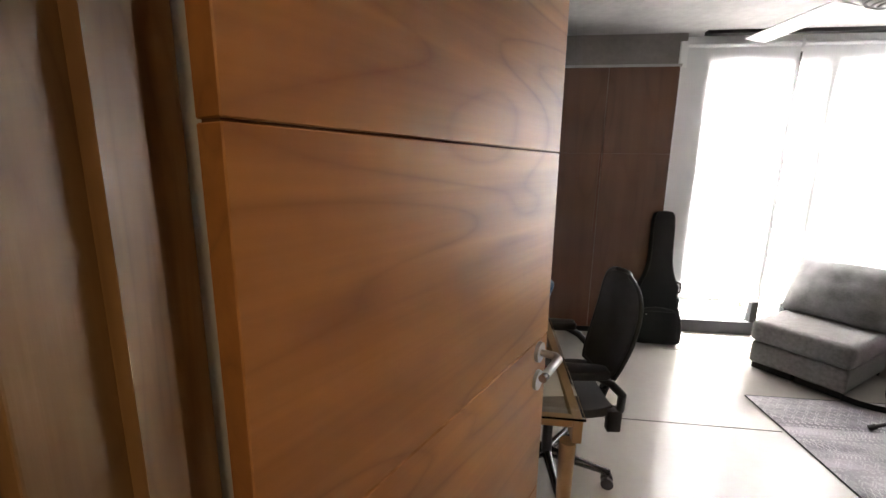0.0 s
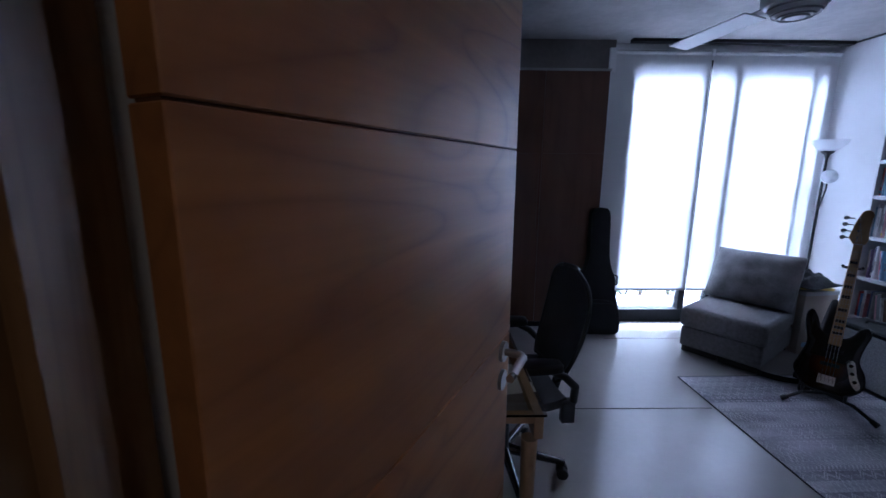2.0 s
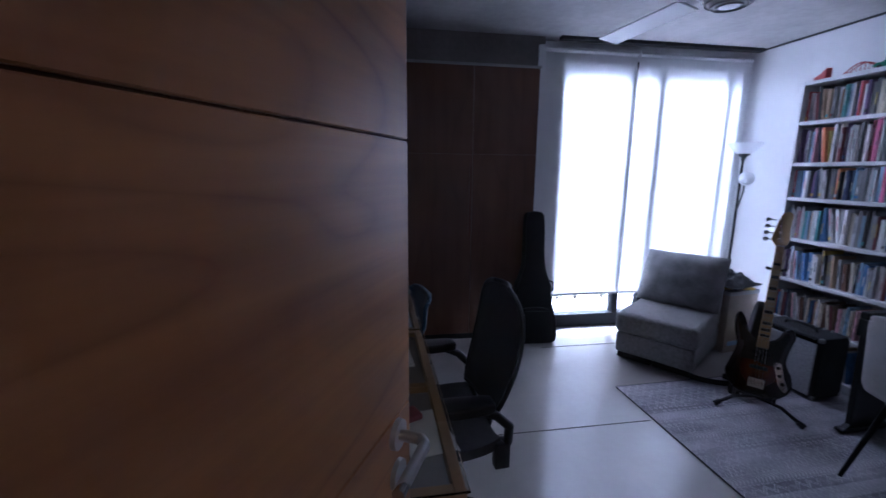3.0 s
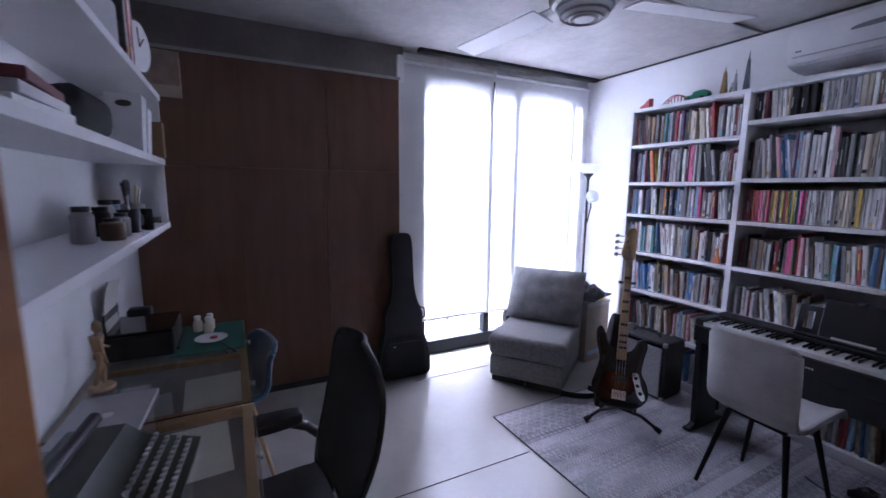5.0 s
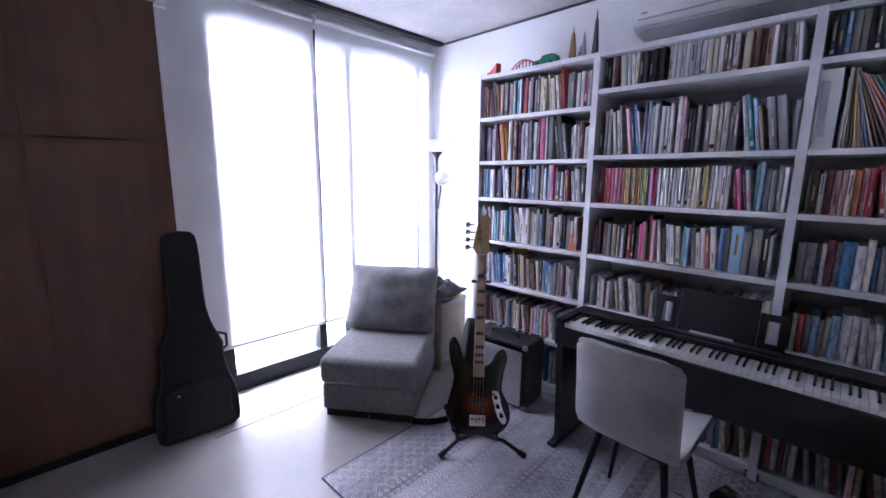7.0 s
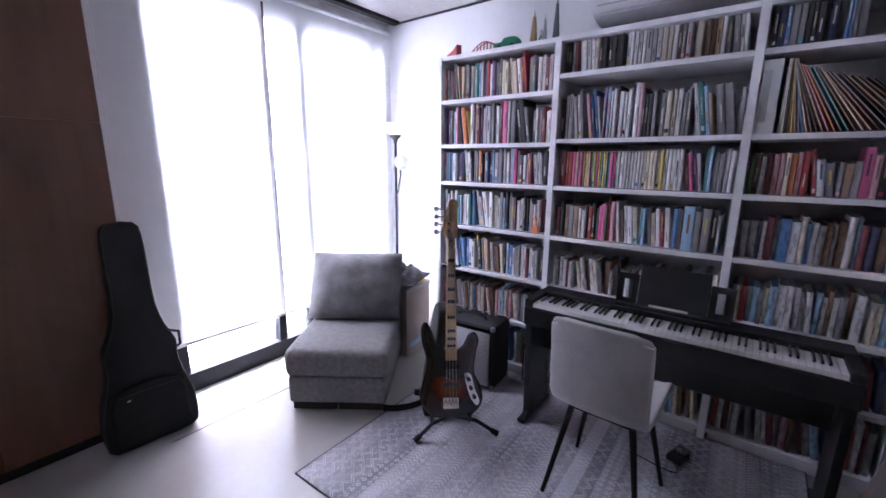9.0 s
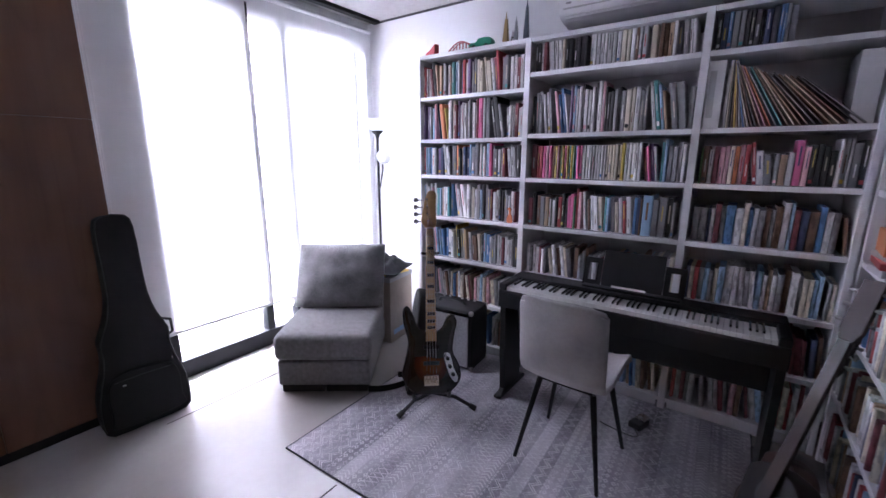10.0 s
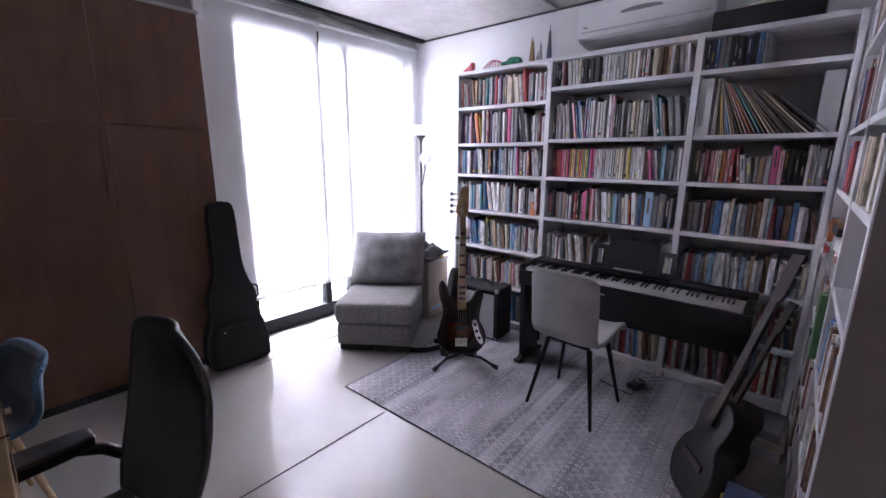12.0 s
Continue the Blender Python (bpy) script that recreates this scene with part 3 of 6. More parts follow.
def erow(unit, level, spec, seed, single=False, off=0.0, depth=0.18):
    ups = [0.0] + EDIV + [EW]
    lv = [L1, L2, L3][unit]
    z = ([TOPZ] + lv + [0.075])[level]
    above = ([9.0, TOPZ] + lv + [0.075])[level] - 0.026
    a, b = ups[unit] + 0.03, ups[unit + 1] - 0.022
    if (unit, level) not in ((2, 1), (2, 2)):
        spec += " gr*2:20:20 wh*2:18:20 dr:20:20 lg*3:20:20 bk*2:20:20 cr*3:18:20 lb*2:18:20 br*3:20:20 wh*4:18:20"
    book_row(E_M @ Matrix.Translation((a + off, 0.012, z)), b - a - off, above - z, spec, seed, "white bookcase", rest if single else None, depth)


# first unit, from the top shelf down
erow(0, 1, "rd:14:20 lp:12:19 wh*2:14:20 dr:26:20 bk:20:22 tn*2:18:20 gr*2:20:21 lg:18:22 br:20:21 te:22:22 lb:24:23 wh:26:21 bl:12:22 rd:22:22 wh:20:20 pu:24:22 gr*2:18:22 cr*4:22:21 wh:20:22 dr:18:22 rd:14:24", 11)
erow(0, 2, "pu*2:16:24 gr:18:25 lb:20:24 lp:18:24 nv:14:25 cr:16:24 or:22:23 yl:14:22 wh*2:18:26 cr:16:26 dr:22:25 pu:20:24 lg*2:20:25 wh:24:24 gr*2:14:25 bk:16:25 wh:20:25 dr:16:26 pk*2:26:27 lg:18:27 gr:24:27 bk*2:30:27", 12)
erow(0, 3, "rd:18:20 lb*2:18:19 bl:14:20 wh:20:20 gr:22:21 pu:20:21 nv:22:21 wh*2:22:22 bk:14:21 gr*2:18:22 or:20:20 bk:20:20 tn:22:21 nv*2:20:22 lb:18:22 gr*2:24:22 lg:20:21 te:22:22 wh:14:22 lb:22:21 pk:26:23:1", 13)
erow(0, 4, "lb:16:22 wh*3:18:23 lp:16:22 wh*2:20:23 te:18:23 lb:22:23 tn:14:22 wh*2:18:23 te:24:24 bl:18:24 lg*2:20:23 wh*2:22:23 cr:20:23 lg:22:23 gr:22:24 lb:16:22 bk:20:24 gr*2:22:23 dr:16:22 wh*2:18:21 bk*2:20:22", 14)
erow(0, 5, "cr:16:20 pu*2:20:22 nv:16:22 wh:22:23 lp:18:22 lb*2:18:22 bk:16:22 bl*2:30:21 wh*2:26:21 yl:16:23 bk:20:22 gr*2:18:23 tn:22:22 lg:22:21 br*2:18:20 cr:22:20 bk:14:21 lb:24:20 bl:26:20 wh:16:20", 15)
erow(0, 6, "lb:18:20 te:20:20 yl:20:20 wh*2:18:21 cr*2:18:20 wh:26:20 tn:18:20 gn:16:19 pk:16:20 nv:16:20 rd:14:20 wh*2:20:20 cr:22:20 bk:14:20 rd:18:20 pu*2:18:19 wh:20:20", 16, True)
# second unit
erow(1, 1, "bk*2:20:18:1 wh:18:18:1 dr:20:18:1 wh*4:20:18 cr:22:18 bk*6:19:18:1 wh*5:18:18:1 lg*3:20:18 cr*2:20:18 wh:18:19 br:22:20 gr:20:20 lg:22:20 cr:22:20 br*2:24:21 tn:26:21 wh:20:20", 21)
erow(1, 2, "bk:20:25 lg*3:16:25 wh:18:25 gr:14:25 lp:14:25 bl*2:16:25 wh:14:25 pu:20:26 lb:18:26 wh*2:18:26 bk:12:26 lg:22:26 wh*2:22:26 bk:14:27 wh:20:28:1 lp:16:26 bk*3:16:23 gr:16:24 bk:16:23 gr:20:23 cr*2:22:22 wh:22:23 gr*2:18:22 wh:28:26 te:16:24 lb:18:23 tn:18:22 gr*2:26:22", 22)
erow(1, 3, "dr:34:21:1 rd*2:20:20:1 pk:16:20:1 lp*2:12:20:1 pk:14:20:1 tn:12:20:1 yl*2:10:20:1 lp:14:20:1 gn:14:20:1 yl:10:20:1 pk:12:20:1 yl:14:20:1 te:12:20:1 yl:12:20:1 gn:14:20:1 bl:12:20:1 pk*2:14:20:1 bk:10:20:1 wh*8:15:20:1 cr*5:15:20:1 yl:16:21:1 wh*5:16:21:1 dr:16:20 pk:20:20 pu:20:20 lg:18:19 te:16:21 lb:18:22", 23)
erow(1, 4, "dr:22:19 bk:20:20 br:22:19 gr:20:20 tn:20:20 wh*2:18:18 bk:18:20 rd:22:20 bk:20:21 gr:18:20 pk*2:22:21 gn:12:20 rd:24:23 lp:20:22 wh:22:22 br:16:20 wh*2:24:20 cr:22:20 te:16:21 lb:22:20 gr:22:21 cr:18:20 wh:22:22 rd:18:20 wh:24:22 bl:18:22 nv:22:22 br:14:20 lb:52:23:1 gr*2:34:21 bk:26:21", 24)
erow(1, 5, "wh*2:18:18 cr:20:18 lg:24:18 wh*3:18:18 tn:14:18 br:22:19 gr*2:24:19 bk*3:20:20 wh:16:17 bk:22:20 lb:16:19 lg*2:20:18 wh*6:18:17 gr*4:18:18 cr*4:18:18", 25, True)
erow(1, 7, "bk*2:22:22 dr*2:20:22 wh*2:18:21 gr*3:22:22 br*3:22:22 lp*2:20:21 wh*2:18:22 bk*4:18:22 gr*4:20:22 br*3:20:21", 26, True)
erow(1, 6, "gr*3:22:20 br*3:22:20 bk*3:20:20 cr*3:20:20 dr*4:20:20 gr*6:20:19 lg*6:20:19", 27, True)
erow(0, 7, "dr*3:24:22 gr*4:22:22 br*4:24:21 wh*3:20:22 bk*5:22:22 tn*3:22:21 nv*3:22:22 gr*6:22:20 dr*4:22:22", 28, True)
erow(2, 7, "bk*6:24:24 gr*6:24:23 br*4:22:22 dr*3:22:22 bk*6:24:24 gr*6:22:22", 37, True)
# third unit
erow(2, 1, "bk:24:18 nv:24:19 bl:16:18 gr*2:22:18 bk*4:18:17 nv:22:17 bk:18:17 bl*2:12:18 lg:14:19 gr:20:17", 31, False)
erow(2, 3, "gn:8:17 br:22:19 wh:16:18 dr:20:18 lp*2:18:19 cr:20:18 or:18:18 lp:20:18 rd*2:20:19 wh:30:16 gr*2:22:15 tn:24:16 lg:22:16 pk:36:21:1 lp:16:17 bk*4:24:18 wh:14:20 lg*2:14:20 gr:24:21 bk:20:20 wh*2:20:20 lg:22:19", 33)
erow(2, 4, "bl*2:30:18:1 wh:16:18 dr*2:20:20 wh:18:20 bk:36:20:1 nv:28:18 wh*2:20:20 gn:18:20 tn:20:20 br*2:20:20 dr:28:20 gr:22:21 wh:14:22 lp:22:20 lg*2:24:20 cr:22:21 gr*2:20:20 yl:16:19 bk:18:20 lg:20:19", 34, True)
erow(2, 5, "dr*5:20:18:1 tn:20:19 wh:18:20 br:20:20 rd*2:28:20 lg:20:20 lb:16:21 gr*2:20:20 lg*3:18:20 tn:20:20 gr:22:21 bl:24:20 or:18:20 wh*2:20:19 dr:18:20 wh*2:16:20 br:22:19", 35, True)
erow(2, 6, "gr*4:22:20 bk*4:22:19 br*4:20:20 cr*3:20:20", 36, True)

# long-playing records leaning in the third unit
recs = [("wh", 0), ("cr", 1), ("bk", 2), ("br", 3), ("yl", 5), ("tn", 7), ("gr", 8), ("bl", 12), ("cr", 15), ("br", 17), ("bk", 20), ("tn", 22), ("lp", 24), ("or", 26), ("gr", 28), ("te", 29), ("br", 31), ("cr", 33), ("tn", 36), ("br", 38), ("gr", 40), ("bk", 41), ("tn", 43), ("cr", 44), ("br", 46), ("bk", 47), ("gr", 49)]
u = EDIV[1] + 0.11
for k, (c_, lean) in enumerate(recs):
    rec = part("record_sleeve", bm_box(0, 0.006, 0.01, 0.30, 0.0, 0.31, 0.0015, seg=1), M_BOOK[c_], None)
    rec.matrix_basis = E_M @ Matrix.Translation((u, 0, L3[1] + 0.001)) @ pose(0, 0, 0, 0, -lean, 0)
    tagged(rec, "worn %s record sleeve leaning on the shelf" % NAMES_C[c_], "record", "record sleeves")
    u += 0.010 + 0.0004 * lean
for k, w_ in enumerate((0.07,)):
    f2 = thing("magazine_file", "white cardboard magazine file at the end of a shelf", "magazine file", E_M @ Matrix.Translation((EDIV[1] + 0.022, 0.012, L3[1])), "magazine files")
    part("box", prism(bmesh.new(), [(0, 0.0), (w_, 0.0), (w_, 0.315), (0, 0.315)], 0.0, 0.24, None, 0.001), M_WHITE, f2)
    part("label_strip", bm_box(0.008, 0.035, -0.0015, 0.0005, 0.05, 0.27), M_BOOK["lg"], f2, "pale grey paper strip")
f3 = thing("magazine_file", "grey cardboard file standing by the corner", "magazine file", E_M @ Matrix.Translation((EW - 0.12, 0.03, L3[1])), "magazine files")
part("box", bm_box(0, 0.08, 0, 0.24, 0, 0.30, 0.002), M_BOOK["lg"], f3)

# the bookcase on the door wall
SX0, SY = 1.475, 1.37
S_M = pose(BX - 0.004, SY, 0, 0, 0, 180)
SW, SD = BX - 0.004 - SX0, SY - YS - 0.002
SL = [1.955, 1.592, 1.318, 1.012, 0.692, 0.385]
cb_ = bookcase("corner_bookcase", "white bookcase beside the door, its outer side coloured darker for shade", S_M, SW, TOPZ, SD, [SL, SL], [0.90])
# panel over the outer side, which gets little light; its shade is in the colour
part("side_panel", bm_box(SW + 0.0005, SW + 0.010, 0.004, SD, 0, TOPZ, 0.001, seg=1), mat("side_shade", (0.20, 0.165, 0.155), 0.6, vary=0.05, scale=3), cb_, "plain outer panel coloured taupe for its shade")
for lv, spec in ((1, "bk*4:30:17 gr*4:24:18 wh*3:22:18 bk*4:24:19 gr*6:22:18"), (2, "gr*5:28:24 bk*6:28:26 lg*3:26:22 dr*2:24:24 gr*8:24:24"),
                 (3, "lg*3:24:20 tn*2:22:20 dr*4:24:21 gr*4:24:20 nv*4:22:20 wh*6:20:20"), (5, "wh*4:22:20 te*2:20:20 rd*4:22:20 bl*3:22:20 gr*6:22:20"),
                 (6, "wh*4:22:20 lb*3:20:20 rd*3:22:20 br*6:22:20 gr*6:22:20"), (7, "dr*4:24:22 bk*6:22:22 br*6:24:22")):
    z = ([TOPZ] + SL + [0.075])[lv]
    above = ([9.0, TOPZ] + SL + [0.075])[lv] - 0.026
    for k, a in ((0, 0.04), (1, 0.925)):
        n_ = ((0.68 if lv == 5 else 0.87) if k == 0 else SW - 0.03) - a
        book_row(S_M @ Matrix.Translation((a, -0.010, z)), n_, above - z, spec + " " + spec, 50 + lv * 3 + k, "corner bookcase", rest, 0.17)
joined_books("books", rest, "mixed book spines filling the lower and corner shelves", 5)

# stacked boxes and loose books on the corner shelves
def flat_stack(x, y, z, items, label, cat, name):
    for k, (w, d, h, c_, rz) in enumerate(items):
        b = part(name, bm_box(-w / 2, w / 2, -d / 2, d / 2, 0, h, 0.003), M_BOOK[c_], None)
        b.matrix_basis = pose(x, y, z + 0.0008, 0, 0, rz)
        tagged(b, label % NAMES_C[c_], cat, "stacked things in the corner bookcase")
        z += h + 0.0008


flat_stack(2.70, 1.285, SL[3] + 0.001, [(0.16, 0.2, 0.03, "wh", 4), (0.2, 0.2, 0.028, "rd", -3), (0.18, 0.19, 0.02, "lg", 5), (0.19, 0.19, 0.09, "or", -4)], "%s box lying in a stack on the corner shelf", "box", "box")
flat_stack(2.45, 1.275, SL[3] + 0.001, [(0.16, 0.19, 0.08, "gr", 2), (0.15, 0.19, 0.055, "wh", -6), (0.17, 0.2, 0.035, "bk", 3), (0.16, 0.19, 0.022, "tn", -3)], "%s box lying in a stack on the corner shelf", "box", "box")
gb = part("notebook", bm_box(-0.02, 0.02, -0.075, 0.075, 0, 0.26, 0.003), M_BOOK["gn"], None)
gb.matrix_basis = pose(2.19, SY - 0.055, SL[4] + 0.001, 0, 0, 3)
tagged(gb, "bright green upright notebook at the shelf edge", "notebook")
flat_stack(2.20, 1.285, SL[3] + 0.001, [(0.15, 0.18, 0.07, "gr", 3), (0.15, 0.18, 0.03, "lp", -4), (0.13, 0.17, 0.04, "wh", 8)], "%s box lying in a stack on the corner shelf", "box", "box")
flat_stack(1.78, 1.475, 0.0, [(0.26, 0.2, 0.05, "br", 8), (0.25, 0.19, 0.04, "tn", 2), (0.24, 0.18, 0.05, "cr", -5), (0.24, 0.18, 0.03, "yl", 4), (0.23, 0.17, 0.04, "nv", -2)], "%s book lying in a stack on the floor", "book", "book")
flat_stack(2.62, 1.475, 0.0, [(0.26, 0.18, 0.05, "lg", -4), (0.25, 0.17, 0.04, "cr", 3), (0.23, 0.16, 0.05, "gr", -5)], "%s book lying in a stack on the floor", "book", "book")

# things on top of the tall bookcase
def skyscraper(y, x, h, col, w, rings, label):
    t = thing("model_tower", label, "model tower", pose(x, y, TOPZ + 0.001), "model towers")
    part("base", bm_box(-w, w, -w, w, 0, 0.012, 0.002), col, t)
    z = 0.0125
    for k in range(rings):
        f_ = 1 - k / rings
        hh = h * 0.72 / rings
        r_ = w * (0.35 + 0.55 * f_)
        part("tier", bm_box(-r_, r_, -r_, r_, z, z + hh, 0.001), col, t)
        z += hh + 0.0002
    part("spire", rod(bmesh.new(), (0, 0, z - 0.002), (0, 0, h), w * 0.3, 0.001, 8), col, t)


skyscraper(3.19, 3.07, 0.19, mat("brass_model", (0.42, 0.28, 0.12), 0.4, 0.3), 0.018, 5, "brass-coloured model tower with a spire on the bookcase")
skyscraper(3.115, 3.06, 0.15, mat("pewter_model", (0.40, 0.41, 0.43), 0.4, 0.3), 0.011, 4, "small pewter model tower on the bookcase")
skyscraper(3.045, 3.06, 0.25, mat("slate_model", (0.13, 0.15, 0.19), 0.4, 0.3), 0.016, 7, "slate-blue model tower, the tallest of three")
skyscraper(3.155, 3.10, 0.09, M_STEEL, 0.012, 3, "tiny metal model tower on the bookcase")
t = thing("stapler", "small red stapler on the bookcase top", "stapler", pose(3.08, 3.79, TOPZ + 0.001, 0, 0, 70))
part("body", prism(bmesh.new(), [(-0.06, 0), (0.06, 0), (0.06, 0.03), (0.0, 0.045), (-0.06, 0.075)], -0.02, 0.02, None, 0.003), M_BOOK["rd"], t)
t = thing("model_bridge", "small red model bridge standing on the bookcase", "model", pose(3.07, 3.53, TOPZ + 0.001, 0, 0, 85))
bm = block(bmesh.new(), -0.11, 0.11, -0.018, 0.018, 0.0, 0.008)
for s_ in (-1, 1):
    tube(bm, arc(lambda v, s_=s_: (-0.11 + 0.22 * v, 0.015 * s_, 0.008 + 0.055 * math.sin(math.pi * v)), 9), 0.004, 6)
    for k in range(1, 8):
        rod(bm, (-0.11 + 0.0275 * k, 0.015 * s_, 0.004), (-0.11 + 0.0275 * k, 0.015 * s_, 0.008 + 0.055 * math.sin(math.pi * k / 8)), 0.0025, seg=6)
part("arch", bm, M_BOOK["rd"], t)
t = thing("model_car", "small green model car on the bookcase top", "model", pose(3.07, 3.37, TOPZ + 0.001, 0, 0, 92))
part("body", prism(bmesh.new(), smooth_curve([(-0.075, 0.012), (0.075, 0.012), (0.075, 0.035), (0.03, 0.04), (0.01, 0.06), (-0.07, 0.058)], 3), -0.025, 0.025, None, 0.003), mat("green_enamel", (0.03, 0.28, 0.17), 0.3), t)
for x in (-0.045, 0.045):
    part("wheel", rod(bmesh.new(), (x, -0.027, 0.012), (x, 0.027, 0.012), 0.012, seg=16), M_BLACK, t)
# plaque and record player lid at the far end of the top
t = thing("cream_tray", "round cream tray standing on a black box", "tray", pose(3.15, 1.78, TOPZ + 0.001))
part("box", bm_box(-0.14, 0.14, -0.24, 0.24, 0, 0.10, 0.004), M_BLACK, t)
part("disc", lathe(bmesh.new(), [(0.10, 0.1005), (0.14, 0.108), (0.142, 0.114), (0.10, 0.107)], None, 32), M_BOOK["cr"], t, "cream disc", True)
# figures and oddments among the books
t = thing("small_figure", "small orange carved giraffe figure on a shelf edge", "figurine", pose(3.006, 3.09, L1[3] + 0.001))
part("body", prism(bmesh.new(), smooth_curve([(-0.018, 0), (0.018, 0), (0.016, 0.04), (0.006, 0.06), (0.008, 0.085), (0.018, 0.09), (0.004, 0.105), (-0.008, 0.09), (-0.008, 0.06), (-0.018, 0.04)], 3), -0.007, 0.003, pose(0.006, 0, 0, 0, 0, 90), 0.001), M_BOOK["or"], t)


# ---- piano ----
piano = thing("digital_piano", "black digital piano on a panel stand before the bookcase", "piano", pose(2.53, 2.905, 0, 0, 0, -90))
PW = 1.315
part("case", bm_box(0, PW, 0.0, 0.31, 0.60, 0.700, 0.006), M_BLACK, piano)
part("control_panel", bm_box(0.002, PW - 0.002, 0.185, 0.309, 0.7005, 0.745, 0.006), M_BLACK, piano)
for a, b in ((0.001, 0.044), (PW - 0.044, PW - 0.001)):
    part("cheek", bm_box(a, b, 0.004, 0.1845, 0.7005, 0.742, 0.006), M_BLACK, piano)
part("felt_strip", bm_box(0.046, PW - 0.046, 0.176, 0.184, 0.7005, 0.722), M_BLACK, piano, "black felt strip")
KW = 1.222 / 52
ME_WK = to_mesh("white_key", bm_box(0, KW - 0.0011, 0.008, 0.172, 0.0, 0.022, 0.0012, seg=1), M_IVORY)
ME_BKEY = to_mesh("black_key", prism(bmesh.new(), [(0, 0), (0.011, 0), (0.0095, 0.011), (0.0015, 0.011)], 0.062, 0.171, None), M_GLOSSBLK)
for k in range(52):
    w = new("white_key", ME_WK)
    w.parent, w.location = piano, (0.047 + k * KW, 0, 0.7035)
    if (k - 2) % 7 not in (2, 6) and k < 51:
        b = new("black_key", ME_BKEY)
        b.parent, b.location = piano, (0.047 + (k + 1) * KW - 0.0056, 0, 0.726)
for a in (0.0, PW - 0.035):
    s_ = part("side_panel", prism(bmesh.new(), [(0.02, 0.0), (0.335, 0.0), (0.335, 0.03), (0.27, 0.05), (0.27, 0.599), (0.03, 0.599), (0.055, 0.05), (0.02, 0.03)], 0, 0.033, pose(a + 0.033, 0, 0, 0, 0, 90), 0.002), M_BLACK, piano)
    part("foot", bm_box(a - 0.008, a + 0.042, -0.01, 0.345, 0.0085, 0.030, 0.008), M_BLACK, s_)
part("modesty_panel", bm_box(0.0355, PW - 0.0355, 0.20, 0.218, 0.40, 0.599, 0.002), M_BLACK, piano)
bm = bm_box(0.51, 0.53, -0.0014, 0.001, 0.648, 0.653)
for k in range(5):
    block(bm, 0.535 + k * 0.012, 0.543 + k * 0.012, -0.0014, 0.001, 0.646, 0.655)
part("maker_mark", bm, M_BOOK["lg"], piano, "small pale maker's bars")
rest_ = part("music_rest", bm_box(0.0, 0.305, 0.0, 0.008, 0.0, 0.205, 0.004, m=pose(0.50, 0.245, 0.752, -14)), M_BLACK, piano, "wide black music rest")
for x0, x1 in ((0.40, 0.498), (0.807, 0.905)):
    bm = bmesh.new()
    for a, b, c_, d in ((x0, x0 + 0.028, 0, 0.155), (x1 - 0.028, x1, 0, 0.155), (x0 + 0.028, x1 - 0.028, 0, 0.03), (x0 + 0.028, x1 - 0.028, 0.125, 0.155)):
        block(bm, a - 0.50, b - 0.50, 0, 0.008, c_, d, 0, pose(0.50, 0.246, 0.752, -14))
    part("rest_wing", bm, M_BLACK, rest_)
part("rest_ledge", bm_box(0.41, 0.895, 0.205, 0.262, 0.7455, 0.758, 0.003), M_BLACK, rest_)
paper = part("sheet_of_paper", bm_box(0, 0.17, 0, 0.0012, 0, 0.012, m=pose(0.56, 0.228, 0.760, -14)), M_PAPER, None, "")
paper.matrix_basis = piano.matrix_basis.copy()
tagged(paper, "edge of white sheet paper on the piano's music ledge", "paper")

pedal = thing("sustain_pedal", "small black sustain pedal with its cable on the rug", "pedal", pose(2.74, 2.13, 0.0085, 0, 0, 160))
part("housing", bm_box(-0.05, 0.05, -0.035, 0.035, 0, 0.035, 0.008), M_BLACK, pedal)
part("foot_plate", bm_box(-0.065, 0.0, -0.03, 0.03, 0.036, 0.042, 0.003), M_STEEL, pedal)
part("cable", tube(bmesh.new(), arc(lambda v: (0.05 + 0.22 * v, 0.06 * math.sin(5 * v), 0.012 + 0.09 * v * v), 14), 0.0028, 6), M_BLACK, pedal, "", True)

# ---- upholstered chair at the piano ----
M_LEG = mat("black_metal_leg", (0.02, 0.02, 0.021), 0.4, 0.6)


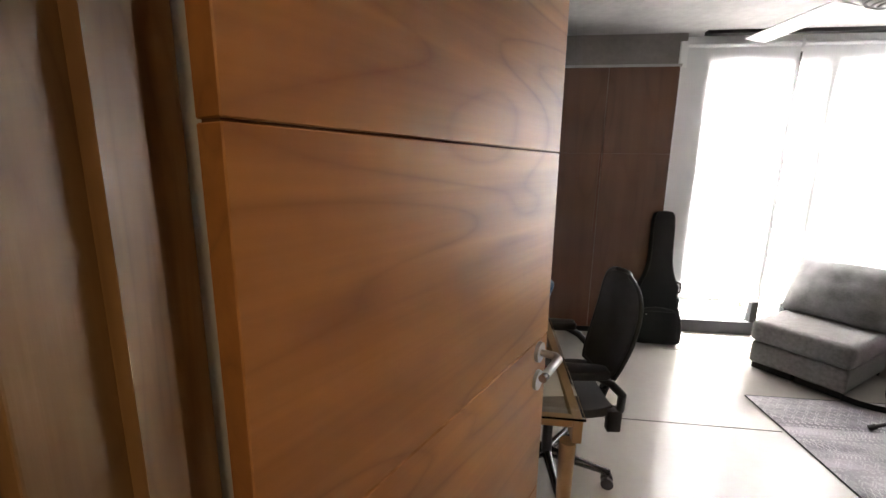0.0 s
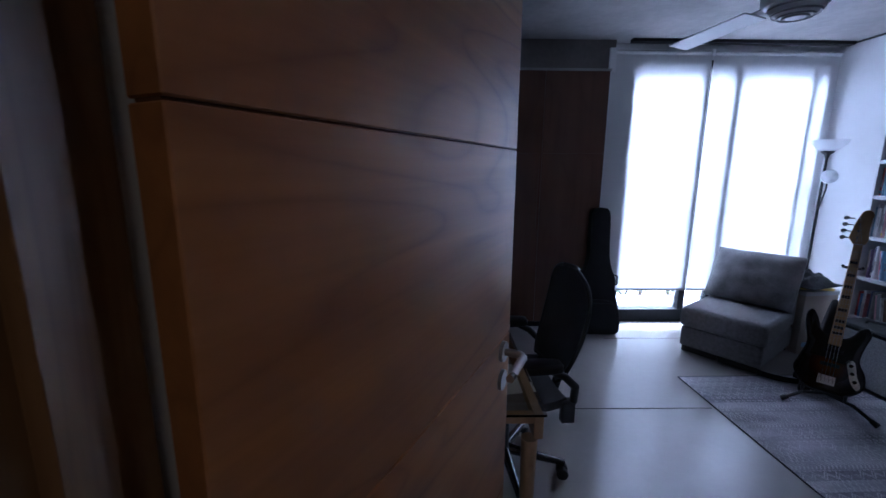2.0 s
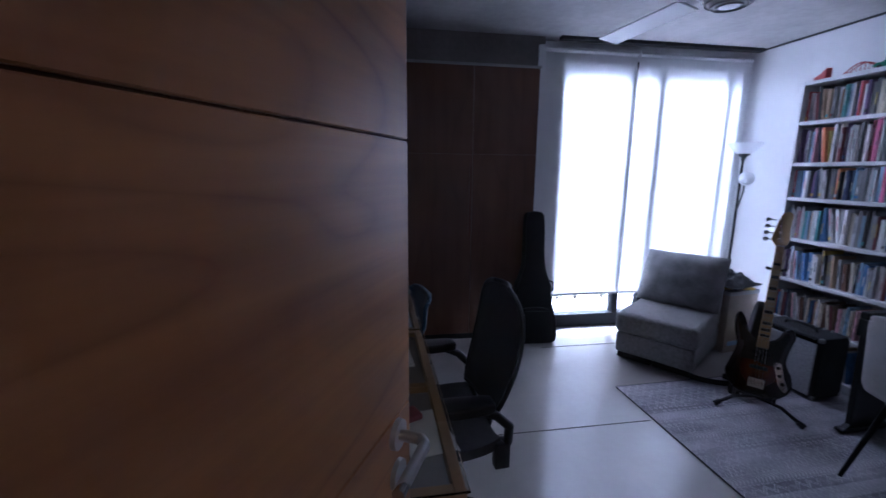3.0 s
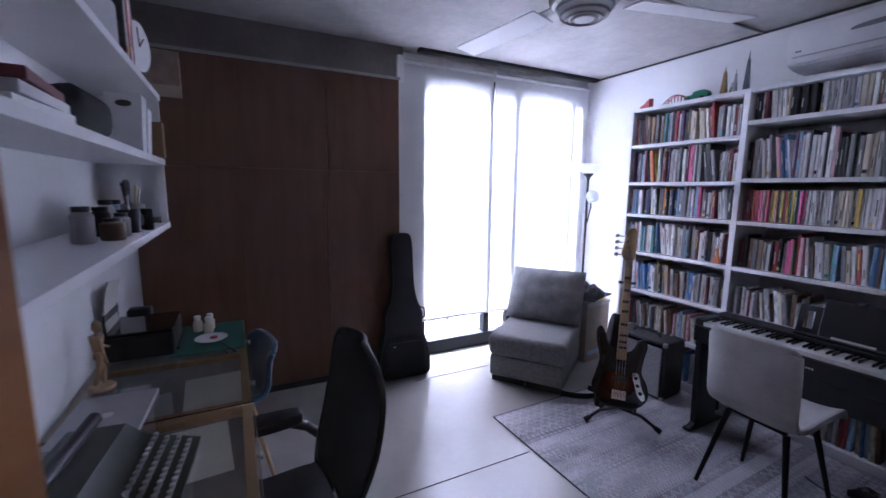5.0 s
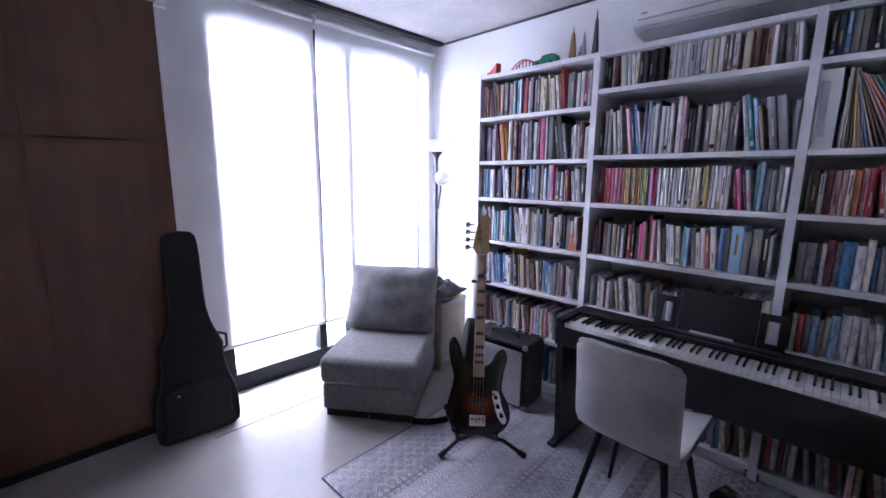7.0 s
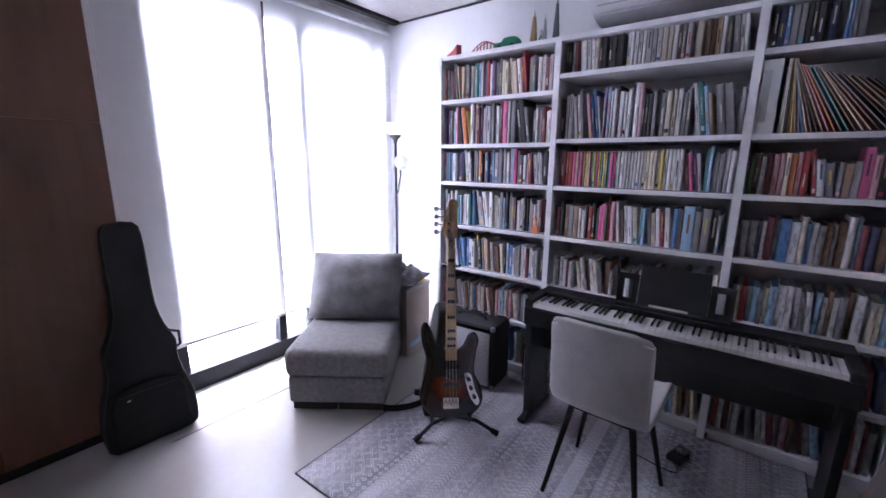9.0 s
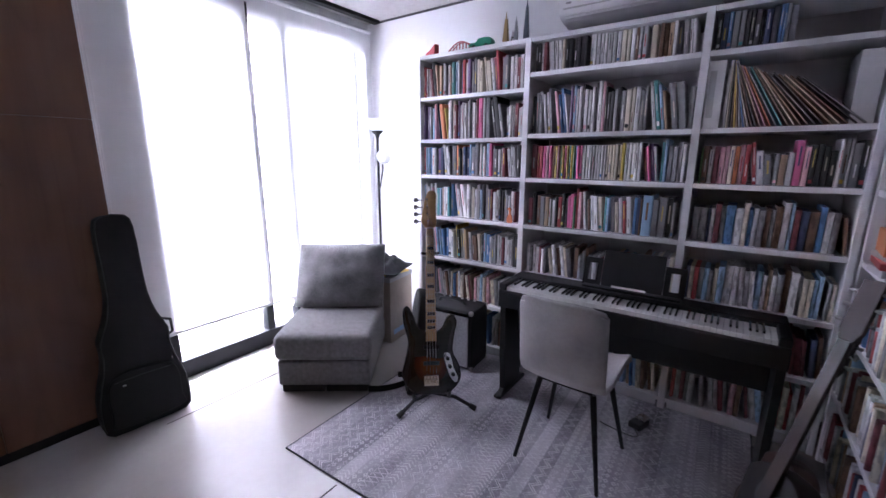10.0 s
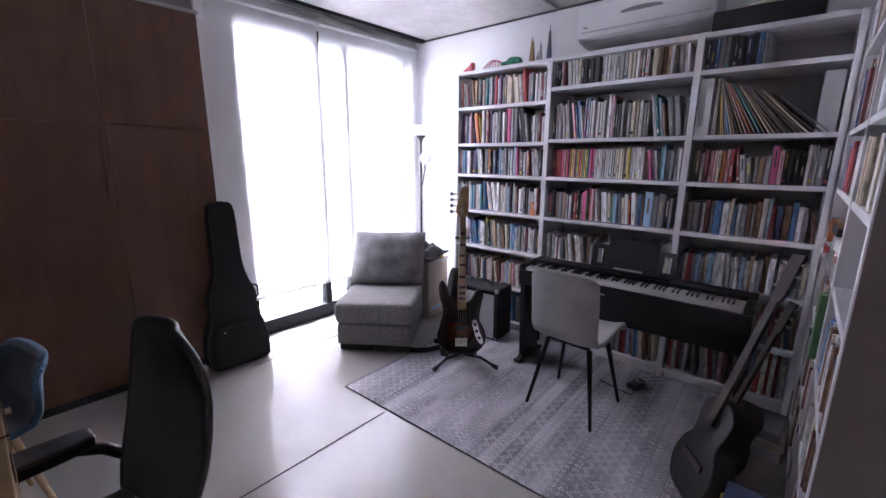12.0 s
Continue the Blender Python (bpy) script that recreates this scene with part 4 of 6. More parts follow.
def shell_chair(name, label, m, cloth, legs, back_h, width, depth, seat_h, group=""):
    """Seat and back in one bent padded shell on four tapered legs; it faces along +x."""
    t = thing(name, label, "chair", m, group)
    prof = [(0.46 * depth, seat_h - 0.03), (0.42 * depth, seat_h + 0.005), (0.2 * depth, seat_h), (-0.15 * depth, seat_h - 0.018), (-0.34 * depth, seat_h + 0.005), (-0.42 * depth, seat_h + 0.06), (-0.47 * depth, seat_h + 0.18), (-0.52 * depth, back_h - 0.03), (-0.53 * depth, back_h)]

    def surf(u, v):
        s_ = v * (len(prof) - 1)
        i = min(int(s_), len(prof) - 2)
        f_ = s_ - i
        x, z = (prof[i][0] * (1 - f_) + prof[i + 1][0] * f_, prof[i][1] * (1 - f_) + prof[i + 1][1] * f_)
        c_ = 2 * u - 1
        taper = (0.93 - 0.05 * max(0, v - 0.6)) * (1 - 0.10 * max(0, v - 0.93) / 0.07 * abs(c_) ** 3)
        wrap = abs(c_) ** 3
        x += 0.045 * wrap * max(0, min(1, (v - 0.45) * 3))
        z += 0.030 * wrap * (1 - min(1, max(0, (v - 0.3) * 3)))
        z -= 0.035 * abs(c_) ** 8 * (1 if v > 0.9 else 0)
        return Vector((x, c_ * width / 2 * taper, z))

    bm = bmesh.new()
    sheet(bm, surf, 21, 33, 0.030)
    ob = part("shell", bm, cloth, t, "", True)
    sub = ob.modifiers.new("soft", "SUBSURF")
    sub.levels = sub.render_levels = 1
    for sx in (-1, 1):
        for sy in (-1, 1):
            part("leg", rod(bmesh.new(), (sx * 0.115, sy * 0.125, seat_h - 0.045), (sx * 0.195, sy * 0.20, 0.001), 0.0145, 0.009, 14), legs, t, "", True)
    bm = bmesh.new()
    for sx in (-1, 1):
        block(bm, sx * 0.115 - 0.012, sx * 0.115 + 0.012, -0.125, 0.125, seat_h - 0.045, seat_h - 0.030, 0.002)
    block(bm, -0.127, 0.127, -0.012, 0.012, seat_h - 0.045, seat_h - 0.0305, 0.002)
    part("seat_frame", bm, legs, t)
    return t


shell_chair("padded_chair", "pale grey velvet chair on black tapered metal legs", pose(2.318, 2.372, 0.0085, 0, 0, -3), M_VELVET, M_LEG, 0.868, 0.42, 0.50, 0.465)

# ---- armless easy chair ----
sofa = thing("slipper_chair", "armless grey tweed easy chair set askew by the window", "armchair", pose(1.798, 4.042, 0, 0, 0, 36))
SWD, SDP = 0.575, 0.80
part("base", bm_box(0.0, SDP, -SWD, 0.0, 0.045, 0.215, 0.018, seg=3), M_SOFA, sofa, "", True)
bm = bm_box(-0.022, 0.60, -SWD - 0.016, 0.014, 0.2155, 0.385, 0.045, seg=4)
for v in bm.verts:
    if v.co.z > 0.36:
        v.co.z += 0.018 * math.sin(math.pi * min(1, max(0, v.co.x / 0.6)))
part("seat_cushion", bm, M_SOFA, sofa, "", True)
part("back", bm_box(0.603, SDP, -SWD, 0.0, 0.216, 0.62, 0.04, seg=4), M_SOFA, sofa, "", True)
bm = bmesh.new()
bmesh.ops.create_grid(bm, x_segments=18, y_segments=18, size=0.5)
top = [v for v in bm.verts]
ret = bmesh.ops.extrude_face_region(bm, geom=list(bm.faces))
up = [g for g in ret["geom"] if isinstance(g, bmesh.types.BMVert)]
for vs, s_ in ((top, -1), (up, 1)):
    for v in vs:
        a, b = abs(v.co.x * 2), abs(v.co.y * 2)
        puff = 0.125 * (max(0.0, 1 - a ** 2.6) * max(0.0, 1 - b ** 2.6)) ** 0.6 + 0.010
        pull = 1 - 0.06 * (1 - max(a, b) ** 2) * (1 if min(a, b) < 0.5 else 0)
        crumple = 0.010 * noise.noise(Vector((v.co.x * 5, v.co.y * 5, s_ * 3.0)))
        v.co = Vector((v.co.x * 0.625 * pull, v.co.y * 0.47 * pull, s_ * (puff + crumple * (1 - a) * 2)))
cus = part("cushion", bm, M_CUSH, None, "", True)
cus.matrix_basis = sofa.matrix_basis @ pose(0.585, -SWD / 2, 0.60, 0, -60, 0) @ pose(0, 0, 0, 0, 0, 90)
tagged(cus, "plump grey plush cushion leaning on the easy chair", "cushion")
for x in (0.045, SDP - 0.06):
    for y in (-SWD + 0.15, -0.15):
        part("foot", bm_box(x - 0.035, x + 0.035, y - 0.13, y + 0.13, 0.0, 0.0445, 0.004), mat("dark_foot", (0.03, 0.022, 0.018), 0.5), sofa)

# ---- box and coat behind the easy chair ----
box_ = thing("storage_box", "pale cardboard storage box with a blue-edged lid", "box", pose(2.86, 4.13, 0, 0, 0, 8))
part("body", bm_box(-0.16, 0.16, -0.17, 0.17, 0.0, 0.50, 0.004), mat("pale_card", (0.50, 0.42, 0.35), 0.8), box_)
part("lid", bm_box(-0.165, 0.165, -0.175, 0.175, 0.5005, 0.535, 0.004), M_BOOK["lg"], box_, "pale grey lid")
part("label_strip", bm_box(-0.12, 0.12, -0.1715, -0.1695, 0.06, 0.10), M_BOOK["lb"], box_, "pale blue strip")
fold = part("folder", bm_box(-0.15, 0.15, -0.13, 0.13, 0, 0.018, 0.003), M_BOOK["yl"], None)
fold.matrix_basis = pose(2.86, 4.12, 0.536, 0, 0, -12)
tagged(fold, "yellow folder lying on the storage box", "folder")
bm = bmesh.new()


def heap(u, v):
    x, y = 2 * u - 1, 2 * v - 1
    r_ = min(1.0, (abs(x) ** 3 + abs(y) ** 3) ** (1 / 3))
    fold = 0.5 + noise.noise(Vector((x * 2.2, y * 3.4, 1.7))) + 0.22 * noise.noise(Vector((x * 5, y * 4, 4.1)))
    return Vector((x * 0.20, y * 0.185, 0.008 + max(0.0, (1 - r_ ** 3)) * (0.055 + 0.050 * fold)))


sheet(bm, heap, 34, 34, 0.008)
bag = part("jacket", bm, M_NYLON, None, "", True)
bag.matrix_basis = pose(2.86, 4.13, 0.557, 0, 0, 20)
tagged(bag, "crumpled dark jacket heaped on the storage box", "jacket")

# ---- floor lamp ----
lamp = thing("floor_lamp", "black uplighter floor lamp with a white glass bowl, switched off", "floor lamp", pose(3.19, 4.47, 0))
part("base", lathe(bmesh.new(), [(0.13, 0.0), (0.132, 0.012), (0.12, 0.022), (0.02, 0.034), (0.014, 0.05)], None, 36), M_BLACK, lamp, "", True)
part("pole", rod(bmesh.new(), (0, 0, 0.045), (0, 0, 1.64), 0.0105, seg=14), M_BLACK, lamp, "", True)
M_BOWL = cloth_mat("opal_bowl", 0.45, 0.0)
part("neck", lathe(bmesh.new(), [(0.011, 1.60), (0.022, 1.635), (0.045, 1.655), (0.05, 1.668)], None, 24), M_BLACK, lamp, "", True)
part("bowl", lathe(bmesh.new(), [(0.045, 1.669), (0.085, 1.695), (0.125, 1.735), (0.138, 1.762), (0.132, 1.763), (0.115, 1.735), (0.08, 1.703), (0.04, 1.68)], None, 36), M_BOWL, lamp, "white glass bowl", True)
arm_ = part("reading_arm", tube(bmesh.new(), [(0, 0, 1.16), (-0.03, -0.05, 1.20), (-0.06, -0.09, 1.26), (-0.07, -0.12, 1.34), (-0.075, -0.125, 1.40)], 0.006, 8), M_BLACK, lamp, "", True)
part("reading_shade", lathe(bmesh.new(), [(0.018, -0.05), (0.03, -0.035), (0.055, 0.01), (0.062, 0.04), (0.058, 0.041), (0.048, 0.012), (0.02, -0.03)], pose(-0.085, -0.14, 1.435, 70, 0, -35), 28), M_BOWL, arm_, "small white reading shade", True)

# ---- switch plate ----
sw = thing("light_switch", "white switch plate on the wall by the lamp", "switch", pose(XR - 0.0005, 4.16, 1.17))
part("plate", bm_box(-0.008, 0, -0.035, 0.035, -0.06, 0.06, 0.003), M_WHITE, sw)
part("rocker", bm_box(-0.012, -0.0085, -0.016, 0.016, -0.03, 0.03, 0.002), M_WHITE, sw)

# ---- amplifier ----
amp = thing("guitar_amplifier", "black guitar amplifier with a grey cloth front", "amplifier", pose(2.685, 3.18, 0.0, 0, 0, 4))
AW, AD, AH = 0.43, 0.255, 0.44
part("cabinet", bm_box(0.012, AD, 0, AW, 0.018, AH, 0.010, seg=3), M_TOLEX, amp, "", True)
part("grille", bm_box(0.0, 0.0115, 0.025, AW - 0.025, 0.040, AH - 0.040, 0.004), M_GRILL, amp, "grey speaker cloth")
part("panel", bm_box(0.004, 0.0115, 0.025, AW - 0.025, AH - 0.037, AH - 0.015, 0.002), M_GLOSSBLK, amp)
for k in range(6):
    part("knob", rod(bmesh.new(), (AD - 0.03, 0.09 + k * 0.05, AH), (AD - 0.03, 0.09 + k * 0.05, AH + 0.014), 0.010, 0.008, 14), M_STEEL, amp, "", True)
part("handle", tube(bmesh.new(), [(0.12, 0.11, AH - 0.003), (0.12, 0.12, AH + 0.022), (0.12, 0.215, AH + 0.032), (0.12, 0.31, AH + 0.022), (0.12, 0.32, AH - 0.003)], 0.009, 8), M_BLACK, amp, "", True)
for y in (-0.003, AW - 0.027):
    for z in (0.016, AH - 0.028):
        for x in (0.008, AD - 0.026):
            part("corner_cap", bm_box(x, x + 0.03, y, y + 0.03, z, z + 0.03, 0.008), M_STEEL, amp, "", True)
for x in (0.05, AD - 0.05):
    for y in (0.05, AW - 0.05):
        part("rubber_foot", rod(bmesh.new(), (x, y, 0.0), (x, y, 0.018), 0.016, 0.018, 12), M_BLACK, amp)
sub_ = thing("small_speaker", "small black box between amplifier and piano", "speaker", pose(2.98, 2.945, 0.0))
part("cabinet", bm_box(-0.02, 0.0, 0, 0.16, 0, 0.26, 0.004), M_TOLEX, sub_)
part("grille", bm_box(-0.024, -0.0205, 0.015, 0.145, 0.02, 0.24, 0.002), M_GRILL, sub_)

# ---- bass guitar on its stand ----
M_BURST = bpy.data.materials.new("sunburst_lacquer")
M_BURST.use_nodes = True
n_, l_ = M_BURST.node_tree.nodes, M_BURST.node_tree.links
tc_, mp_ = n_.new("ShaderNodeTexCoord"), n_.new("ShaderNodeMapping")
mp_.inputs["Location"].default_value, mp_.inputs["Scale"].default_value = (0, 0, -0.95), (6.2, 0.0, 5.6)
gr_, rp_ = n_.new("ShaderNodeTexGradient"), n_.new("ShaderNodeValToRGB")
gr_.gradient_type = "SPHERICAL"
l_.new(tc_.outputs["Object"], mp_.inputs[0])
l_.new(mp_.outputs[0], gr_.inputs[0])
l_.new(gr_.outputs[0], rp_.inputs[0])
for k, (p_, c_) in enumerate(((0.0, (0.010, 0.006, 0.005)), (0.26, (0.016, 0.006, 0.005)), (0.58, (0.095, 0.017, 0.008)), (0.95, (0.22, 0.07, 0.016)))):
    e = rp_.color_ramp.elements[k] if k < 2 else rp_.color_ramp.elements.new(p_)
    e.position, e.color = p_, (*c_, 1)
l_.new(rp_.outputs[0], n_["Principled BSDF"].inputs["Base Color"])
n_["Principled BSDF"].inputs["Roughness"].default_value = 0.14
n_["Principled BSDF"].inputs["Coat Weight"].default_value = 0.6


def bass_frame(base, top, roll):
    """A pose whose z runs from base to top and whose -y faces outwards."""
    z = (Vector(top) - Vector(base)).normalized()
    front = Vector((math.cos(radians(roll)), math.sin(radians(roll)), 0))
    y = -(front - front.dot(z) * z).normalized()
    x = y.cross(z)
    return Matrix.Translation(base) @ Matrix((x, y, z)).transposed().to_4x4()


B_M = bass_frame((2.170, 3.122, 0.135), (2.437, 3.335, 1.262), 222)
bass = thing("bass_guitar", "sunburst bass guitar with a maple neck on a floor stand", "bass guitar", B_M)
outline = smooth_curve([(0.0, 0.0), (0.10, 0.008), (0.165, 0.075), (0.160, 0.16), (0.125, 0.235), (0.135, 0.33), (0.150, 0.40), (0.130, 0.445), (0.095, 0.43), (0.065, 0.375), (0.03, 0.352), (-0.03, 0.352), (-0.075, 0.385), (-0.105, 0.46), (-0.135, 0.50), (-0.160, 0.47), (-0.155, 0.39), (-0.130, 0.29), (-0.150, 0.19), (-0.165, 0.10), (-0.10, 0.012)], 5)
part("body", prism(bmesh.new(), outline, -0.020, 0.022, None, 0.009), M_BURST, bass, "dark sunburst body", True)
guard = smooth_curve([(0.035, 0.20), (0.085, 0.215), (0.10, 0.30), (0.125, 0.39), (0.105, 0.415), (0.078, 0.37), (0.032, 0.34), (-0.032, 0.34), (-0.085, 0.385), (-0.11, 0.42), (-0.12, 0.36), (-0.09, 0.30), (-0.10, 0.22), (-0.03, 0.215)], 4)
part("pickguard", prism(bmesh.new(), guard, -0.0225, -0.0205, None), mat("guard_black", (0.012, 0.012, 0.013), 0.18), bass)
neck = part("neck", prism(bmesh.new(), [(-0.030, 0.30), (0.030, 0.30), (0.021, 0.945), (-0.021, 0.945)], -0.034, -0.012, None, 0.003), M_MAPLE, bass, "pale maple neck", True)
head = smooth_curve([(-0.021, 0.945), (0.021, 0.945), (0.040, 0.975), (0.035, 1.03), (0.036, 1.10), (0.040, 1.14), (0.020, 1.166), (-0.010, 1.155), (-0.030, 1.10), (-0.045, 1.02), (-0.050, 0.985), (-0.038, 0.965)], 4)
part("headstock", prism(bmesh.new(), head, -0.026, -0.012, None, 0.002), M_MAPLE, bass, "maple headstock", True)
for k in range(20):
    z = 0.944 - 0.864 * (1 - 2 ** (-(k + 1) / 12))
    w = 0.0225 + (0.944 - z) * 0.0115
    part("fret", bm_box(-w + 0.002, w - 0.002, -0.0355, -0.0335, z - 0.001, z + 0.001), M_STEEL, neck)
    if k + 1 in (3, 5, 7, 9, 12, 15, 17, 19):
        zp = 0.944 - 0.864 * (1 - 2 ** (-k / 12))
        part("inlay", bm_box(-w + 0.006, w - 0.006, -0.0346, -0.0336, (z + zp) / 2 - 0.009, (z + zp) / 2 + 0.009), M_BLACK, neck, "black block inlay")
for k in range(4):
    z = 0.985 + 0.042 * k
    tn_ = part("tuner", rod(bmesh.new(), (-0.012 - 0.002 * k, -0.026, z), (-0.012 - 0.002 * k, -0.042, z), 0.007, 0.006, 12), M_CHROME, bass, "", True)
    bm = rod(bmesh.new(), (-0.040, -0.014, z), (-0.072, -0.014, z), 0.0035, seg=8)
    lathe(bm, [(0.004, -0.003), (0.014, -0.002), (0.014, 0.002), (0.004, 0.003)], pose(-0.080, -0.014, z, 90, 0, 0), 12)
    part("key", bm, M_CHROME, tn_, "", True)
    x0, x1 = -0.027 + 0.018 * k, -0.015 + 0.010 * k
    bm = rod(bmesh.new(), (x0, -0.036, 0.075), (x1, -0.0385, 0.944), 0.0012, seg=6)
    rod(bm, (x1, -0.0385, 0.944), (-0.012 - 0.002 * k, -0.034, z), 0.001, seg=6)
    part("string", bm, M_STEEL, bass)
part("nut", bm_box(-0.021, 0.021, -0.038, -0.033, 0.942, 0.947), M_PAPER, bass)
for z in (0.165, 0.255):
    part("pickup", bm_box(-0.045, 0.045, -0.031, -0.0206, z, z + 0.022, 0.003), M_BLACK, bass)
br_ = part("bridge", bm_box(-0.042, 0.042, -0.024, -0.0206, 0.050, 0.108, 0.002), M_CHROME, bass, "chrome bridge plate")
for k in range(4):
    part("saddle", bm_box(-0.036 + 0.018 * k, -0.022 + 0.018 * k, -0.036, -0.0245, 0.066, 0.088, 0.002), M_CHROME, br_)
part("control_plate", prism(bmesh.new(), smooth_curve([(0.070, 0.225), (0.105, 0.225), (0.125, 0.15), (0.150, 0.09), (0.135, 0.065), (0.105, 0.10), (0.085, 0.16)], 3), -0.0225, -0.0206, None), M_CHROME, bass, "chrome control plate")
for x, z in ((0.092, 0.20), (0.104, 0.155), (0.122, 0.11)):
    part("knob", rod(bmesh.new(), (x, -0.022, z), (x, -0.040, z), 0.011, 0.010, 14), M_BLACK, bass, "", True)

stand = thing("guitar_stand", "black tubular floor stand with rubber yokes", "guitar stand", pose(2.22, 3.16, 0))
fl, fr, fb = Vector((2.036 - 2.22, 3.25 - 3.16, 0.02)), Vector((2.345 - 2.22, 2.945 - 3.16, 0.02)), Vector((0.24, 0.20, 0.02))
hubp = Vector((0.0, 0.0, 0.105))
for f_ in (fl, fr, fb):
    mid = hubp.lerp(f_, 0.55) + Vector((0, 0, 0.028))
    lg = part("leg", tube(bmesh.new(), [hubp, mid, f_], 0.0105, 10), M_BLACK, stand, "", True)
    part("rubber_foot", rod(bmesh.new(), f_ - (f_ - mid).normalized() * 0.03 + Vector((0, 0, 0.0)), f_ + (f_ - mid).normalized() * 0.01, 0.0150, 0.017, 12), M_BLACK, lg, "", True)
part("post", tube(bmesh.new(), [hubp, hubp + Vector((0.11, 0.09, 0.30)), hubp + Vector((0.195, 0.155, 0.66))], 0.010, 10), M_BLACK, stand, "", True)
xd = (B_M.to_3x3() @ Vector((1, 0, 0))).normalized()
nd = (B_M.to_3x3() @ Vector((0, -1, 0))).normalized()
for s_ in (-1, 1):
    a_ = Vector((-0.03, -0.02, 0.115)) + xd * 0.10 * s_
    part("cradle_arm", tube(bmesh.new(), [hubp, a_ + Vector((0.02, 0.015, -0.005)), a_ + nd * 0.03 + Vector((0, 0, -0.01)), a_ + nd * 0.055 + Vector((0, 0, 0.03))], 0.009, 8), M_BLACK, stand, "", True)
yk = B_M @ Vector((0, 0.0, 0.80)) - Vector((2.22, 3.16, 0))
bm = tube(bmesh.new(), [yk + xd * 0.045 + nd * 0.045, yk + xd * 0.045 - nd * 0.012, yk - nd * 0.022, yk - xd * 0.045 - nd * 0.012, yk - xd * 0.045 + nd * 0.045], 0.008, 8)
part("neck_yoke", bm, M_BLACK, stand, "", True)
# second guitar in a soft bag behind the bass, and its strap on the floor
gb2 = thing("gig_bag", "black soft bag standing between armchair and amplifier", "gig bag", pose(2.33, 3.42, 0.003, 8, 0, 46))
part("bag", prism(bmesh.new(), smooth_curve([(-0.11, 0.0), (0.11, 0.0), (0.13, 0.10), (0.12, 0.32), (0.13, 0.46), (0.09, 0.60), (0.0, 0.66), (-0.09, 0.62), (-0.13, 0.48), (-0.11, 0.30), (-0.13, 0.12)], 4), -0.03, 0.03, None, 0.012), M_NYLON, gb2, "", True)
strap = thing("guitar_strap", "black webbing strap curled on the floor", "strap", pose(2.27, 3.54, 0.0, 0, 0, 150))
bm = bmesh.new()
sheet(bm, lambda u, v: Vector((0.16 * math.cos(3.6 * u + 0.4) * (1 - 0.25 * u), 0.075 * math.sin(3.6 * u + 0.4), 0.002 + 0.045 * v)), 26, 3, 0.003)
part("webbing", bm, M_NYLON, strap, "", True)

# ---- guitar case against the wardrobe ----
gc = thing("guitar_case", "black soft guitar case leaning upright on the wardrobe", "guitar case", pose(1.215, 4.405, 0.004, -6, 0, -3))
case_out = smooth_curve([(-0.17, 0.0), (0.0, -0.002), (0.17, 0.0), (0.205, 0.06), (0.200, 0.20), (0.165, 0.33), (0.150, 0.42), (0.155, 0.50), (0.115, 0.60), (0.09, 0.72), (0.086, 0.90), (0.083, 1.08), (0.055, 1.145), (-0.05, 1.145), (-0.078, 1.08), (-0.080, 0.90), (-0.084, 0.72), (-0.110, 0.60), (-0.150, 0.50), (-0.150, 0.42), (-0.165, 0.33), (-0.200, 0.20), (-0.205, 0.06)], 4)
part("shell", prism(bmesh.new(), case_out, -0.055, 0.055, None, 0.006), M_NYLON, gc, "", True)
part("pocket", prism(bmesh.new(), smooth_curve([(-0.15, 0.03), (0.15, 0.03), (0.165, 0.10), (0.135, 0.30), (-0.135, 0.30), (-0.165, 0.10)], 4), -0.078, -0.0555, None, 0.010), M_NYLON, gc, "black zipped pocket", True)
part("zip", tube(bmesh.new(), [(-0.13, -0.080, 0.285), (0.0, -0.081, 0.29), (0.13, -0.080, 0.285)], 0.003, 6), M_BLACK, gc)
part("zip_pull", bm_box(-0.10, -0.085, -0.084, -0.0805, 0.255, 0.262), M_STEEL, gc, "small metal zip pull")
part("handle", tube(bmesh.new(), [(0.150, -0.02, 0.44), (0.185, -0.02, 0.46), (0.185, -0.02, 0.53), (0.140, -0.02, 0.55)], 0.007, 8), M_NYLON, gc)
part("piping", tube(bmesh.new(), [(p_[0] * 1.0, -0.0565, p_[1] * 1.0) for p_ in case_out[::2]] + [(case_out[0][0], -0.0565, case_out[0][1])], 0.0035, 6), M_BLACK, gc, "raised black piping", True)

# ---- rug ----
M_RUG = bpy.data.materials.new("woven_rug")
M_RUG.use_nodes = True
n_, l_ = M_RUG.node_tree.nodes, M_RUG.node_tree.links


def nd_math(op, a, b=None, c_=None):
    q = n_.new("ShaderNodeMath")
    q.operation = op
    for k, v in enumerate((a, b, c_)):
        if v is None:
            continue
        if isinstance(v, (int, float)):
            q.inputs[k].default_value = v
        else:
            l_.new(v, q.inputs[k])
    return q.outputs[0]


tc_, sp_ = n_.new("ShaderNodeTexCoord"), n_.new("ShaderNodeSeparateXYZ")
l_.new(tc_.outputs["Object"], sp_.inputs[0])
rx, ry = sp_.outputs[0], sp_.outputs[1]
BANDS = 14.5
row = nd_math("FLOOR", nd_math("MULTIPLY", ry, BANDS))
inr = nd_math("FRACT", nd_math("MULTIPLY", ry, BANDS))
wn_ = n_.new("ShaderNodeTexWhiteNoise")
wn_.noise_dimensions = "1D"
l_.new(row, wn_.inputs["W"])
rand = wn_.outputs["Value"]


def between(x, a, b):
    return nd_math("MULTIPLY", nd_math("GREATER_THAN", x, a), nd_math("LESS_THAN", x, b))


def off_by(x, c_):
    return nd_math("ABSOLUTE", nd_math("SUBTRACT", x, c_))


